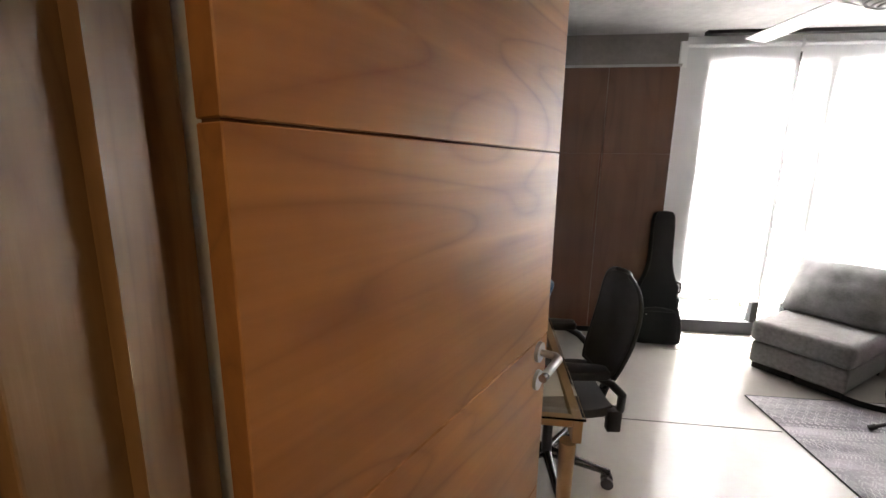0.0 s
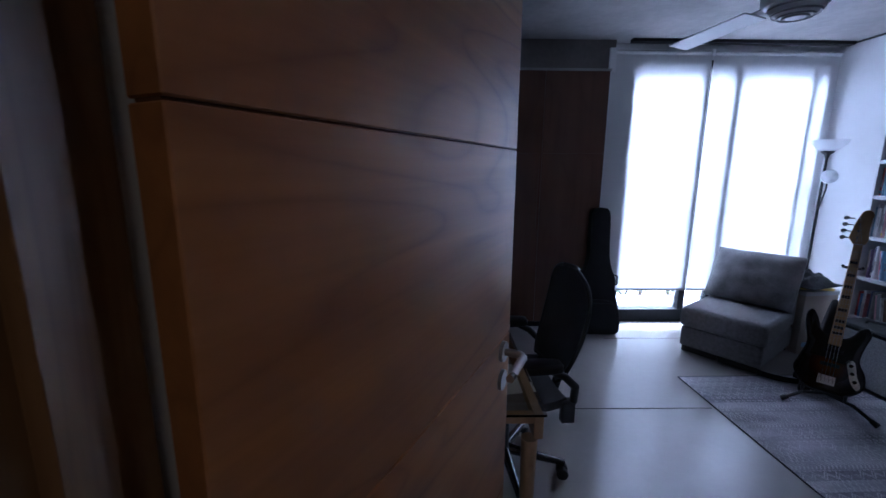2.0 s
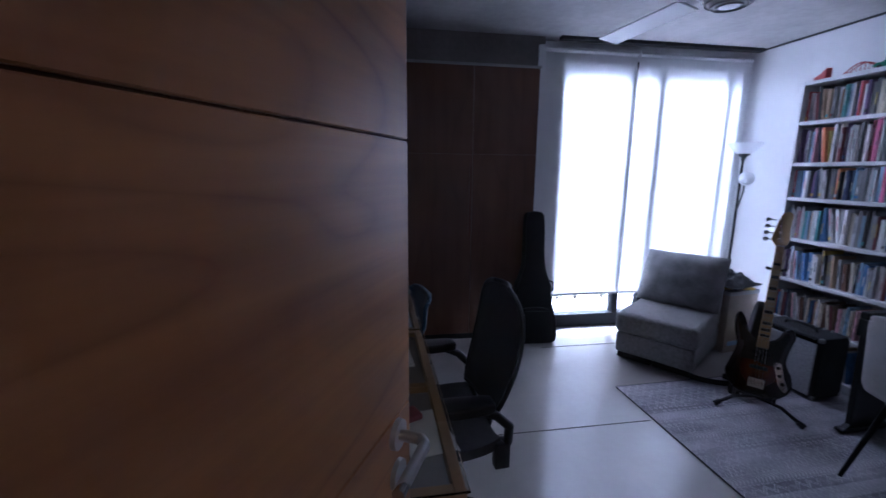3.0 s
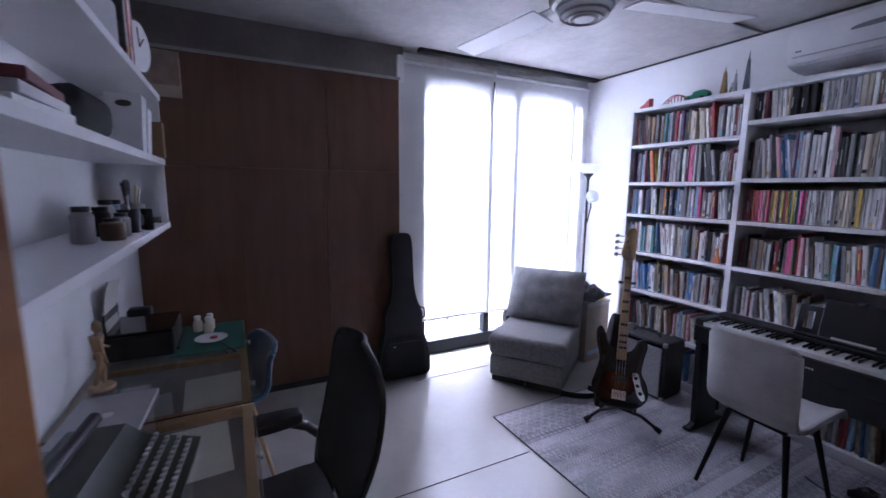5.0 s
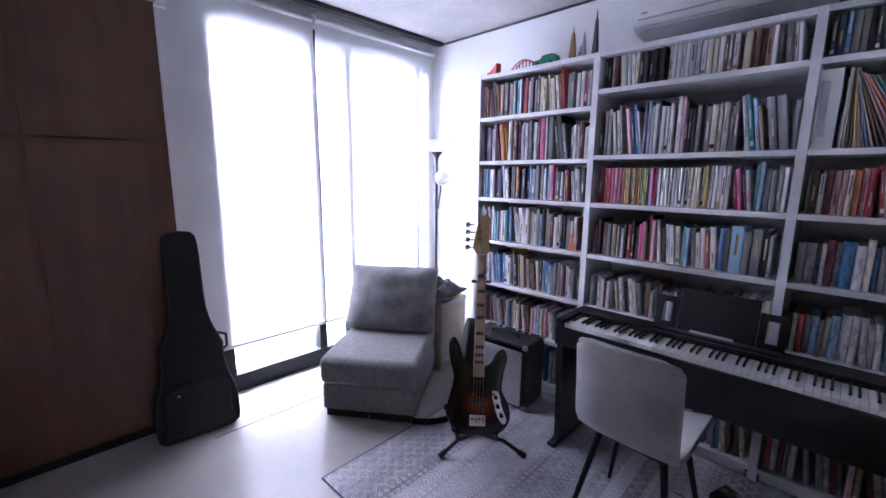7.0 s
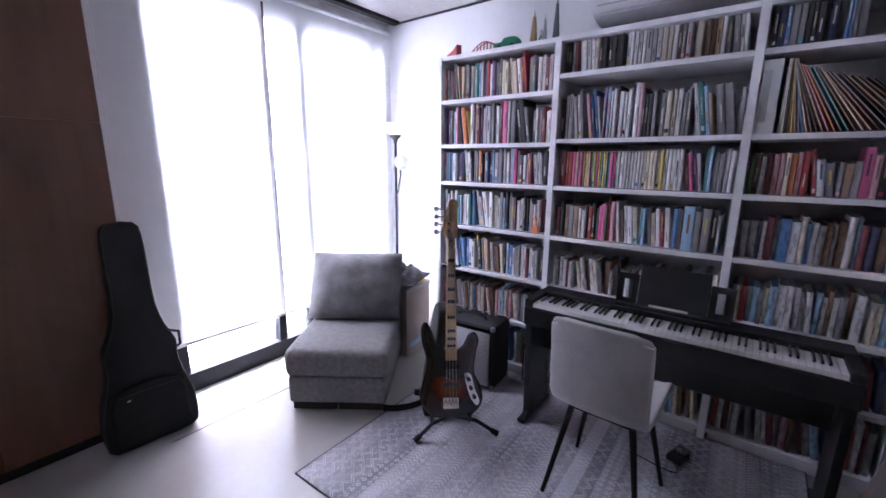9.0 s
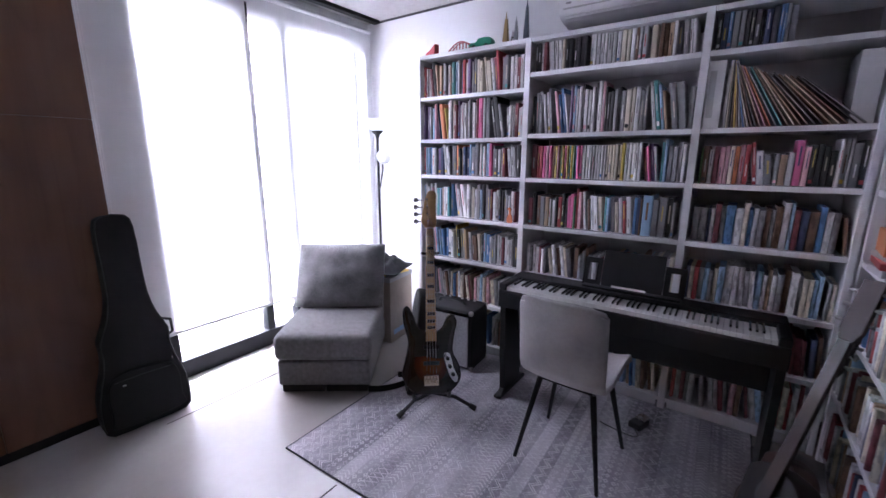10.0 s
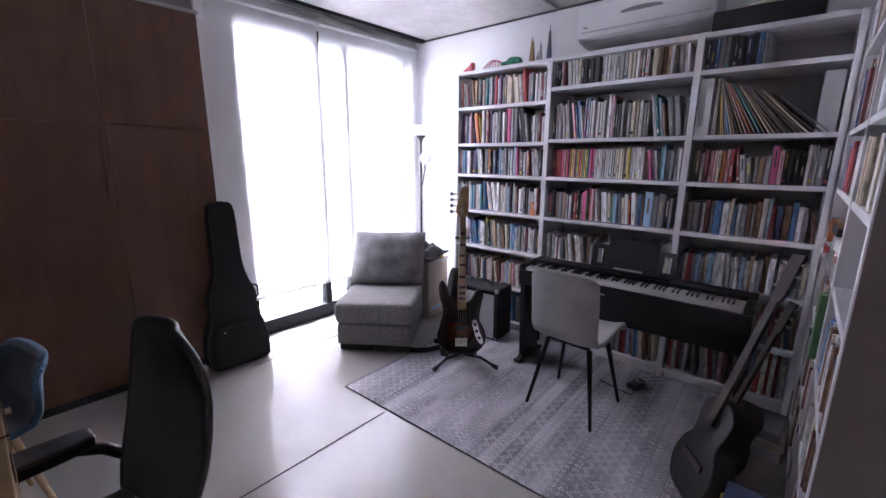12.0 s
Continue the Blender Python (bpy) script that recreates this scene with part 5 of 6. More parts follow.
# four kinds of woven band: zigzags, slanted hatching, rows of lozenges, crosses
zig = nd_math("PINGPONG", nd_math("MULTIPLY", rx, 16.0), 0.5)
rise = nd_math("ADD", nd_math("MULTIPLY", zig, 1.0), 0.14)
zline = nd_math("MINIMUM", off_by(nd_math("SUBTRACT", inr, rise), 0.0), off_by(nd_math("SUBTRACT", inr, rise), 0.22))
band_zig = nd_math("LESS_THAN", zline, 0.055)
slant = nd_math("FRACT", nd_math("ADD", nd_math("MULTIPLY", rx, 46.0), nd_math("MULTIPLY", off_by(inr, 0.5), 2.4)))
band_hatch = nd_math("MULTIPLY", nd_math("LESS_THAN", slant, 0.36), nd_math("LESS_THAN", off_by(inr, 0.5), 0.34))
cell = off_by(nd_math("FRACT", nd_math("MULTIPLY", rx, 27.0)), 0.5)
lozenge = nd_math("ADD", cell, nd_math("MULTIPLY", off_by(nd_math("FRACT", nd_math("MULTIPLY", inr, 2.0)), 0.5), 1.1))
band_loz = between(lozenge, 0.16, 0.40)
d1 = off_by(nd_math("SUBTRACT", nd_math("MULTIPLY", zig, 2.0), inr), 0.0)
d2 = off_by(nd_math("ADD", nd_math("MULTIPLY", zig, 2.0), inr), 1.0)
band_cross = nd_math("LESS_THAN", nd_math("MINIMUM", d1, d2), 0.085)
kinds = ((band_zig, 0.0, 0.30), (band_hatch, 0.30, 0.52), (band_loz, 0.52, 0.78), (band_cross, 0.78, 1.01))
motif = None
for b_, lo_, hi_ in kinds:
    q_ = nd_math("MULTIPLY", b_, between(rand, lo_ - 0.001, hi_))
    motif = q_ if motif is None else nd_math("MAXIMUM", motif, q_)
dash = nd_math("LESS_THAN", nd_math("FRACT", nd_math("MULTIPLY", rx, 38.0)), 0.68)
edge = nd_math("MULTIPLY", dash, between(off_by(inr, 0.5), 0.445, 0.485))
motif = nd_math("MAXIMUM", motif, edge)
wear, wear2 = n_.new("ShaderNodeTexNoise"), n_.new("ShaderNodeTexNoise")
wear.inputs["Scale"].default_value, wear.inputs["Detail"].default_value = 5.0, 6
wear2.inputs["Scale"].default_value, wear2.inputs["Detail"].default_value = 90.0, 3
mpw = n_.new("ShaderNodeMapping")
mpw.inputs["Scale"].default_value = (0.35, 1.0, 1.0)
l_.new(tc_.outputs["Object"], mpw.inputs[0])
l_.new(mpw.outputs[0], wear.inputs["Vector"])
l_.new(tc_.outputs["Object"], wear2.inputs["Vector"])
patch = n_.new("ShaderNodeTexNoise")
patch.inputs["Scale"].default_value, patch.inputs["Detail"].default_value = 9.0, 5
l_.new(tc_.outputs["Object"], patch.inputs["Vector"])
worn = nd_math("MULTIPLY", nd_math("SUBTRACT", nd_math("ADD", patch.outputs[0], nd_math("MULTIPLY", wear2.outputs[0], 0.45)), 0.52), 3.2)
q_ = nd_math("MINIMUM", nd_math("MAXIMUM", worn, 0.10), 1.0)
amt = nd_math("MULTIPLY", motif, nd_math("MULTIPLY", q_, 0.54))
band = nd_math("MULTIPLY", nd_math("SUBTRACT", nd_math("FRACT", nd_math("MULTIPLY", rand, 3.7)), 0.5), 0.20)
base_v = nd_math("ADD", band, nd_math("ADD", nd_math("MULTIPLY", wear.outputs[0], 0.75), nd_math("MULTIPLY", wear2.outputs[0], 0.25)))
rp_ = n_.new("ShaderNodeValToRGB")
rp_.color_ramp.elements[0].position, rp_.color_ramp.elements[1].position = 0.25, 0.75
rp_.color_ramp.elements[0].color, rp_.color_ramp.elements[1].color = (0.15, 0.142, 0.165, 1), (0.58, 0.555, 0.60, 1)
l_.new(base_v, rp_.inputs[0])
mx_ = n_.new("ShaderNodeMix")
mx_.data_type = "RGBA"
l_.new(amt, mx_.inputs[0])
l_.new(rp_.outputs[0], mx_.inputs[6])
mx_.inputs[7].default_value = (0.80, 0.78, 0.80, 1)
l_.new(mx_.outputs[2], n_["Principled BSDF"].inputs["Base Color"])
n_["Principled BSDF"].inputs["Roughness"].default_value = 0.95
bp_ = n_.new("ShaderNodeBump")
bp_.inputs["Strength"].default_value, bp_.inputs["Distance"].default_value = 0.4, 0.003
l_.new(wear2.outputs[0], bp_.inputs["Height"])
l_.new(bp_.outputs[0], n_["Principled BSDF"].inputs["Normal"])
rug = thing("rug", "faded grey-blue patterned rug under the piano chair", "rug", pose(1.517, 3.556, 0.0005, 0, 0, 1.2))
bm = bmesh.new()
NX, NY = 40, 48
sheet(bm, lambda u, v: Vector((1.55 * u, -1.96 * v, 0.004 + 0.0015 * noise.noise(Vector((u * 5, v * 6, 0))))), NX, NY, 0.0035)
part("woven_field", bm, M_RUG, rug, "", True)
bm = bmesh.new()
for a, b in (((0, 0), (1.55, 0)), ((1.55, 0), (1.55, -1.96)), ((1.55, -1.96), (0, -1.96)), ((0, -1.96), (0, 0))):
    rod(bm, (*a, 0.004), (*b, 0.004), 0.0038, seg=8)
part("bound_edge", bm, mat("rug_edge", (0.10, 0.10, 0.115), 0.95, bump=0.4, bscale=300), rug, "dark bound edge")

# ---- air conditioner ----
ac = thing("air_conditioner", "white wall air conditioner over the bookcase", "air conditioner", pose(XR - 0.001, 2.868, 2.245, 0, 0, 0) @ Matrix.Diagonal((1.25, 1, 1, 1)))
prof = smooth_curve([(0.0, 0.03), (-0.06, 0.0), (-0.18, 0.02), (-0.215, 0.07), (-0.21, 0.20), (-0.17, 0.255), (0.0, 0.258)], 4)
prof = [(min(0, x), z) for x, z in prof]
part("housing", prism(bmesh.new(), prof, -0.84, 0.0, None, 0.004), M_WHITE, ac, "", True)
part("flap", bm_box(-0.222, -0.214, -0.81, -0.03, 0.062, 0.068, 0.001), M_BOOK["lg"], ac)
for k in range(2):
    part("louvre", bm_box(-0.205, -0.13, -0.80, -0.04, 0.030 - 0.016 * k, 0.036 - 0.016 * k, 0.001, m=pose(0, 0, 0, 0, 0, 0)), M_WHITE, ac)
part("display", prism(bmesh.new(), [(0.13 * math.cos(a) - 0.42, 0.022 * math.sin(a) + 0.15) for a in (2 * math.pi * k / 28 for k in range(28))], -0.003, 0.0, pose(-0.2165, 0.0, 0, 0, 0, 90)), M_BOOK["gr"], ac, "dark oval display")
part("maker_mark", bm_box(-0.2175, -0.2145, -0.075, -0.045, 0.09, 0.10), M_BOOK["gr"], ac)

# ---- ceiling fan ----
M_RING = mat("pale_grey_enamel", (0.42, 0.42, 0.44), 0.4, vary=0.04)
fan = thing("ceiling_fan", "white three-bladed ceiling fan with a ringed light, at rest", "ceiling fan", pose(1.222, 2.635, 2.13))
part("motor", lathe(bmesh.new(), [(0.085, 0.035), (0.115, 0.04), (0.128, 0.06), (0.128, 0.10), (0.10, 0.125), (0.05, 0.14)], None, 40), M_WHITE, fan, "", True)
lt = part("light_cap", lathe(bmesh.new(), [(0.03, -0.012), (0.066, -0.004), (0.072, 0.004), (0.09, 0.010), (0.10, 0.036)], None, 40), M_WHITE, fan, "", True)
for r_, z in ((0.045, -0.011), (0.064, -0.006), (0.085, 0.006), (0.10, 0.028)):
    part("ring", lathe(bmesh.new(), [(r_ - 0.004, z), (r_, z - 0.005), (r_ + 0.004, z), (r_, z + 0.004)], None, 40), M_RING, lt, "", True)
part("rod", rod(bmesh.new(), (0, 0, 0.138), (0, 0, HC - 2.13 - 0.001), 0.013, seg=16), M_WHITE, fan, "", True)
part("canopy", lathe(bmesh.new(), [(0.02, HC - 2.13 - 0.07), (0.055, HC - 2.13 - 0.05), (0.065, HC - 2.13 - 0.001)], None, 28), M_WHITE, fan, "", True)
for a in (97, -13, 218):
    m_ = pose(0, 0, 0.06, 0, 0, a)
    bl = part("blade", prism(bmesh.new(), [(0.20, 0), (0.72, 0), (0.72, 0.005), (0.20, 0.005)], -0.058, 0.058, m_ @ pose(0, 0, 0, 9, 0, 0), 0.001), M_WHITE, fan)
    part("blade_iron", bm_box(0.10, 0.26, -0.022, 0.022, 0.006, 0.011, 0.002, m=m_ @ pose(0, 0, 0, 9, 0, 0)), M_RING, bl)
# conduit and box on the slab
bm = bm_box(1.30, XR - 0.013, 3.140, 3.152, HC - 0.012, HC - 0.0005)
structure("ceiling_conduit", bm, mat("grey_conduit", (0.22, 0.22, 0.22), 0.6), "thin grey conduit across the ceiling slab", "conduit")
structure("cornice_joint", bm_box(XR - 0.012, XR - 0.0005, YS + 0.01, YN - 0.13, HC - 0.014, HC - 0.0006), mat("shadow_gap", (0.10, 0.10, 0.10), 0.9), "dark joint where wall meets slab", "trim")


# ---- desks along the west wall ----
M_PINE = mat("pale_pine", (0.42, 0.27, 0.15), 0.5, vary=0.12, scale=5, stretch=(5, 0.7, 5))
M_TRAY = mat("grey_felt", (0.30, 0.30, 0.31), 0.9, vary=0.15, scale=6, bump=0.2, bscale=200)
M_TABGL = glass_mat("tabletop_glass", (0.93, 0.97, 0.96))


def glass_desk(y0, y1, label):
    t = thing("desk", label, "desk", pose(XL + 0.004, y0, 0), "desks along the wall")
    L, D = y1 - y0, 0.062 - XL
    for x in (0.012, D - 0.055):
        for y in (0.012, L - 0.055):
            part("leg", rod(bmesh.new(), (x + 0.02, y + 0.02, 0.66), (x + 0.02, y + 0.02, 0.0), 0.026, 0.016, 14), M_PINE, t, "", True)
    for a in ((0.0, 0.03, 0.0, L), (D - 0.03, D, 0.0, L)):
        part("long_rail", bm_box(*a, 0.675, 0.752, 0.003), M_PINE, t)
    for y in (0.0, L / 2 - 0.015, L - 0.03):
        part("cross_rail", bm_box(0.0305, D - 0.0305, y, y + 0.03, 0.7285, 0.752, 0.002), M_PINE, t)
    part("inner_tray", bm_box(0.031, D - 0.031, 0.031, L - 0.031, 0.715, 0.728, 0.002), M_TRAY, t, "grey felt-lined tray under the glass")
    g = part("glass_top", bm_box(-0.002, D + 0.008, -0.004, L + 0.004, 0.7525, 0.7605, 0.002), M_TABGL, t, "clear glass top")
    g.visible_shadow = False
    for y in (L * 0.25, L * 0.75):
        k = part("drawer_knob", rod(bmesh.new(), (D, y, 0.712), (D + 0.02, y, 0.712), 0.008, 0.011, 12), M_STEEL, t, "", True)
    return t


glass_desk(1.93, 2.935, "pine desk with a clear glass top, strewn with papers")
glass_desk(2.945, 3.95, "pine desk with a clear glass top holding a printer")
DZ = 0.761
rnd = random.Random(9)
for k, (x, y, w, d, c_, rz) in enumerate(((-0.10, 2.75, 0.20, 0.28, "wh", 4), (-0.32, 2.5, 0.21, 0.29, "lg", -6), (0.0, 2.2, 0.14, 0.21, "wh", 10), (-0.05, 3.15, 0.21, 0.28, "wh", 3), (-0.28, 3.05, 0.2, 0.28, "lg", 8))):
    p_ = part("sheet_of_paper", bm_box(-w / 2, w / 2, -d / 2, d / 2, 0, 0.0012), M_BOOK[c_], None)
    p_.matrix_basis = pose(x, y, 0.7285, 0, 0, rz)
    tagged(p_, "%s sheet of paper lying under the glass" % NAMES_C[c_], "paper", "papers in the desks")

lap = thing("laptop", "closed silver laptop lying on the glass desk", "laptop", pose(-0.352, 3.012, DZ, 0, 0, -3))
M_ALU = mat("aluminium", (0.48, 0.48, 0.50), 0.35, 0.9, vary=0.04)
part("base", bm_box(-0.112, 0.112, -0.160, 0.160, 0, 0.009, 0.003), M_ALU, lap)
part("lid", bm_box(-0.112, 0.112, -0.160, 0.160, 0.0095, 0.016, 0.003), M_ALU, lap)
part("emblem", prism(bmesh.new(), [(0.018 * math.cos(a), 0.018 * math.sin(a)) for a in (2 * math.pi * k / 20 for k in range(20))], 0, 0.0008, pose(0, 0, 0.0168, 90, 0, 0)), M_WHITE, lap, "pale round emblem")

typ = thing("typewriter", "dark grey portable typewriter with pale round keys", "typewriter", pose(-0.245, 2.605, DZ, 0, 0, -6))
M_TYPE = mat("olive_enamel", (0.055, 0.062, 0.05), 0.4, vary=0.1)
part("body", prism(bmesh.new(), [(-0.16, 0.0), (0.15, 0.0), (0.155, 0.022), (0.02, 0.062), (-0.02, 0.10), (-0.15, 0.10), (-0.165, 0.05)], -0.16, 0.16, None, 0.006), M_TYPE, typ, "", True)
part("platen", rod(bmesh.new(), (-0.10, -0.185, 0.112), (-0.10, 0.185, 0.112), 0.018, seg=18), M_BLACK, typ, "", True)
ME_TK = to_mesh("key", lathe(bmesh.new(), [(0.003, -0.012), (0.0062, 0.0), (0.0066, 0.003), (0.005, 0.004)], None, 12), M_BOOK["lg"])
for r_ in range(4):
    for k in range(11):
        q = new("key", ME_TK)
        q.parent = typ
        q.location = (0.135 - 0.026 * r_, -0.125 + 0.0235 * k + 0.006 * (r_ % 2), 0.042 + 0.0105 * r_)
part("key_bed", bm_box(0.03, 0.15, -0.14, 0.14, 0.02, 0.034, 0.002, m=pose(0, 0, 0.011, 0, 18, 0) @ pose(-0.01, 0, 0.0)), M_BLACK, typ)

ph = part("notebook", bm_box(-0.05, 0.05, -0.075, 0.075, 0, 0.010, 0.002), M_BOOK["lg"], None)
ph.matrix_basis = pose(-0.125, 2.37, DZ, 0, 0, -68)
tagged(ph, "pale grey pocket notebook on the glass desk", "notebook")
for k, (x, y, c_, rz) in enumerate(((-0.20, 2.27, "rd", 20), (-0.08, 2.22, "dr", -65), (-0.29, 2.20, "bk", 40))):
    q = part("folding_case", bm_box(-0.03, 0.03, -0.07, 0.07, 0, 0.018, 0.005), M_BOOK[c_], None)
    q.matrix_basis = pose(x, y, DZ, 0, 0, rz)
    tagged(q, "small %s case lying on the glass desk" % NAMES_C[c_], "case", "small cases on the desk")

bm = lathe(bmesh.new(), [(0.045, 0.0), (0.047, 0.006), (0.044, 0.014), (0.006, 0.016)], None, 24)
for p, q, a, b in (((0.012, 0, 0.02), (0.02, 0.012, 0.075), 0.007, 0.009), ((0.02, 0.012, 0.075), (0.0, 0.008, 0.13), 0.009, 0.012), ((-0.02, 0, 0.022), (-0.008, -0.012, 0.075), 0.007, 0.009), ((-0.008, -0.012, 0.075), (0.0, -0.008, 0.13), 0.009, 0.012),
                   ((0, 0, 0.13), (0, 0, 0.155), 0.019, 0.015), ((0, 0, 0.16), (0, 0, 0.225), 0.016, 0.026), ((0, 0, 0.225), (0, 0, 0.24), 0.008, 0.007),
                   ((0, 0.03, 0.215), (0.025, 0.042, 0.17), 0.008, 0.007), ((0.025, 0.042, 0.17), (0.06, 0.05, 0.15), 0.006, 0.005), ((0, -0.03, 0.215), (0.0, -0.042, 0.165), 0.008, 0.007), ((0.0, -0.042, 0.165), (0.01, -0.045, 0.115), 0.006, 0.005)):
    rod(bm, p, q, a, b, 12)
bmesh.ops.create_uvsphere(bm, u_segments=14, v_segments=10, radius=0.021, matrix=Matrix.Translation((0.004, 0, 0.262)) @ Matrix.Diagonal((0.85, 0.8, 1.2, 1)))
man = part("wooden_mannequin", bm, M_BEECH, None, "", True)
man.matrix_basis = pose(-0.425, 3.285, DZ, 0, 0, 35) @ Matrix.Scale(0.9, 4)
tagged(man, "small jointed beech drawing mannequin on the desk", "mannequin")

prn = thing("printer", "black desktop printer with paper standing in its tray", "printer", pose(-0.335, 3.690, DZ, 0, 0, 0))
part("body", bm_box(-0.145, 0.115, -0.155, 0.155, 0.0, 0.105, 0.012, seg=3), M_BLACK, prn, "", True)
part("lid", bm_box(-0.14, 0.11, -0.15, 0.15, 0.1055, 0.120, 0.006), M_GLOSSBLK, prn)
part("paper_tray", bm_box(-0.139, -0.130, -0.12, 0.12, 0.1205, 0.20, 0.003), M_BLACK, prn)
part("paper", sheet(bmesh.new(), lambda u, v: Vector((-0.128 + 0.05 * v * v - 0.03 * v, -0.11 + 0.21 * u, 0.122 + 0.22 * v - 0.03 * u * v)), 6, 10, 0.004), M_PAPER, prn, "curling white sheets of paper", True)
part("output_tray", bm_box(0.1155, 0.130, -0.12, 0.12, 0.01, 0.018, 0.003), M_BLACK, prn)

cm_ = part("cutting_mat", bm_box(-0.15, 0.15, -0.22, 0.22, 0, 0.003, 0.001), mat("green_mat", (0.025, 0.13, 0.105), 0.6, vary=0.1), None)
cm_.matrix_basis = pose(-0.09, 3.72, DZ, 0, 0, 0)
tagged(cm_, "dark green cutting mat on the glass desk", "cutting mat")
for k, (x, y) in enumerate(((-0.150, 3.83), (-0.095, 3.85), (-0.10, 3.79))):
    b = thing("paint_bottle", "small clear paint bottle with a white cap", "bottle", pose(x, y, DZ + 0.0035), "paint bottles on the mat")
    part("bottle", lathe(bmesh.new(), [(0.020, 0.0), (0.022, 0.004), (0.022, 0.045), (0.014, 0.056), (0.012, 0.060)], None, 20), M_BOOK["cr"], b, "", True)
    part("cap", lathe(bmesh.new(), [(0.015, 0.0605), (0.0155, 0.078), (0.014, 0.080)], None, 20), M_WHITE, b, "white screw cap", True)
pl = part("palette_dish", lathe(bmesh.new(), [(0.04, 0.0), (0.058, 0.006), (0.072, 0.013), (0.070, 0.014), (0.05, 0.007), (0.01, 0.005)], None, 32), M_WHITE, None, "", True)
pl.matrix_basis = pose(-0.085, 3.66, DZ + 0.0035)
tagged(pl, "small white paint dish on the cutting mat", "dish")
pt = part("paint_blob", lathe(bmesh.new(), [(0.018, 0.0), (0.016, 0.006), (0.004, 0.008)], None, 14), M_BOOK["rd"], pl, "dried red paint")
pt.location = (0.012, 0.01, 0.0065)
for k in range(2):
    pb = part("paint_brush", rod(bmesh.new(), (-0.08, 0, 0.005), (0.09, 0, 0.005), 0.004, 0.002, 8), M_BLACK, None)
    pb.matrix_basis = pose(-0.03 + 0.02 * k, 3.52, DZ + 0.0005, 0, 0, 100 + 12 * k)
    tagged(pb, "thin black paint brush lying on the desk", "brush", "brushes on the desk")
rt = thing("desk_speaker", "small black device standing by the wall", "device", pose(-0.40, 3.905, DZ))
part("body", bm_box(-0.05, 0.05, -0.04, 0.04, 0, 0.14, 0.015, seg=3), M_BLACK, rt, "", True)

# ---- blue chair and mesh office chair ----
shell_chair("tub_chair", "blue velvet tub chair with wooden legs at the desk", pose(-0.065, 3.71, 0, 0, 0, 191), M_BLUE, M_BEECH, 0.715, 0.46, 0.48, 0.46)

off = thing("office_chair", "black mesh office chair with padded arms on castors", "office chair", pose(0.078, 2.64, 0, 0, 0, 184))
part("column", rod(bmesh.new(), (0, 0, 0.10), (0, 0, 0.40), 0.026, 0.022, 16), M_BLACK, off, "", True)
for k in range(5):
    a = radians(72 * k + 20)
    d_ = Vector((math.cos(a), math.sin(a), 0))
    bm = rod(bmesh.new(), Vector((0, 0, 0.115)) + d_ * 0.03, Vector((0, 0, 0.075)) + d_ * 0.30, 0.026, 0.015, 10)
    sp = part("base_spoke", bm, M_GLOSSBLK, off, "", True)
    c_ = Vector((0, 0, 0.029)) + d_ * 0.29
    t_ = Vector((-d_.y, d_.x, 0))
    bm = bmesh.new()
    for s_ in (-1, 1):
        rod(bm, c_ + t_ * 0.012 * s_, c_ + t_ * 0.030 * s_, 0.0285, seg=18)
    rod(bm, c_ + Vector((0, 0, 0.0)), c_ + Vector((0, 0, 0.05)), 0.008, seg=8)
    part("castor", bm, M_BLACK, sp, "", True)
part("tilt_box", bm_box(-0.11, 0.13, -0.09, 0.09, 0.385, 0.435, 0.015), M_BLACK, off, "", True)
bm = bmesh.new()


def seat_fn(u, v):
    x, y = -0.22 + 0.44 * v, (2 * u - 1) * 0.245 * (1 - 0.12 * (2 * v - 1) ** 4)
    return Vector((x, y, 0.475 - 0.05 * max(0, v - 0.78) ** 1.2 * 4 + 0.02 * abs(2 * u - 1) ** 3 - 0.018 * math.sin(math.pi * v)))


sheet(bm, seat_fn, 17, 17, 0.034)
part("seat", bm, M_MESHBK, off, "", True)


def back_fn(u, v):
    z = 0.56 + 0.485 * v
    half = 0.232 * math.sqrt(max(0.0, 1 - abs((v - 0.45) / 0.562) ** 5)) * (0.84 + 0.16 * min(1, 2.2 * v))
    c_ = 2 * u - 1
    return Vector((-0.215 - 0.05 * math.sin(2.2 * v) - 0.055 * v + 0.022 * c_ * c_, c_ * half, z))


bm = bmesh.new()
sheet(bm, back_fn, 19, 41, 0.012)
bk_ = part("backrest", bm, M_MESHBK, off, "dark taut mesh", True)
rim = [back_fn(0, k / 40) for k in range(41)] + [back_fn(k / 12, 1.0) for k in range(1, 12)] + [back_fn(1, 1 - k / 40) for k in range(41)] + [back_fn(1 - k / 12, 0.0) for k in range(1, 13)]
part("back_frame", tube(bmesh.new(), rim, 0.0095, 10), M_BLACK, bk_, "satin black rim", True)
part("back_post", tube(bmesh.new(), [(-0.10, 0, 0.41), (-0.24, 0, 0.43), (-0.275, 0, 0.55), (-0.285, 0, 0.72)], 0.022, 10), M_BLACK, off, "", True)
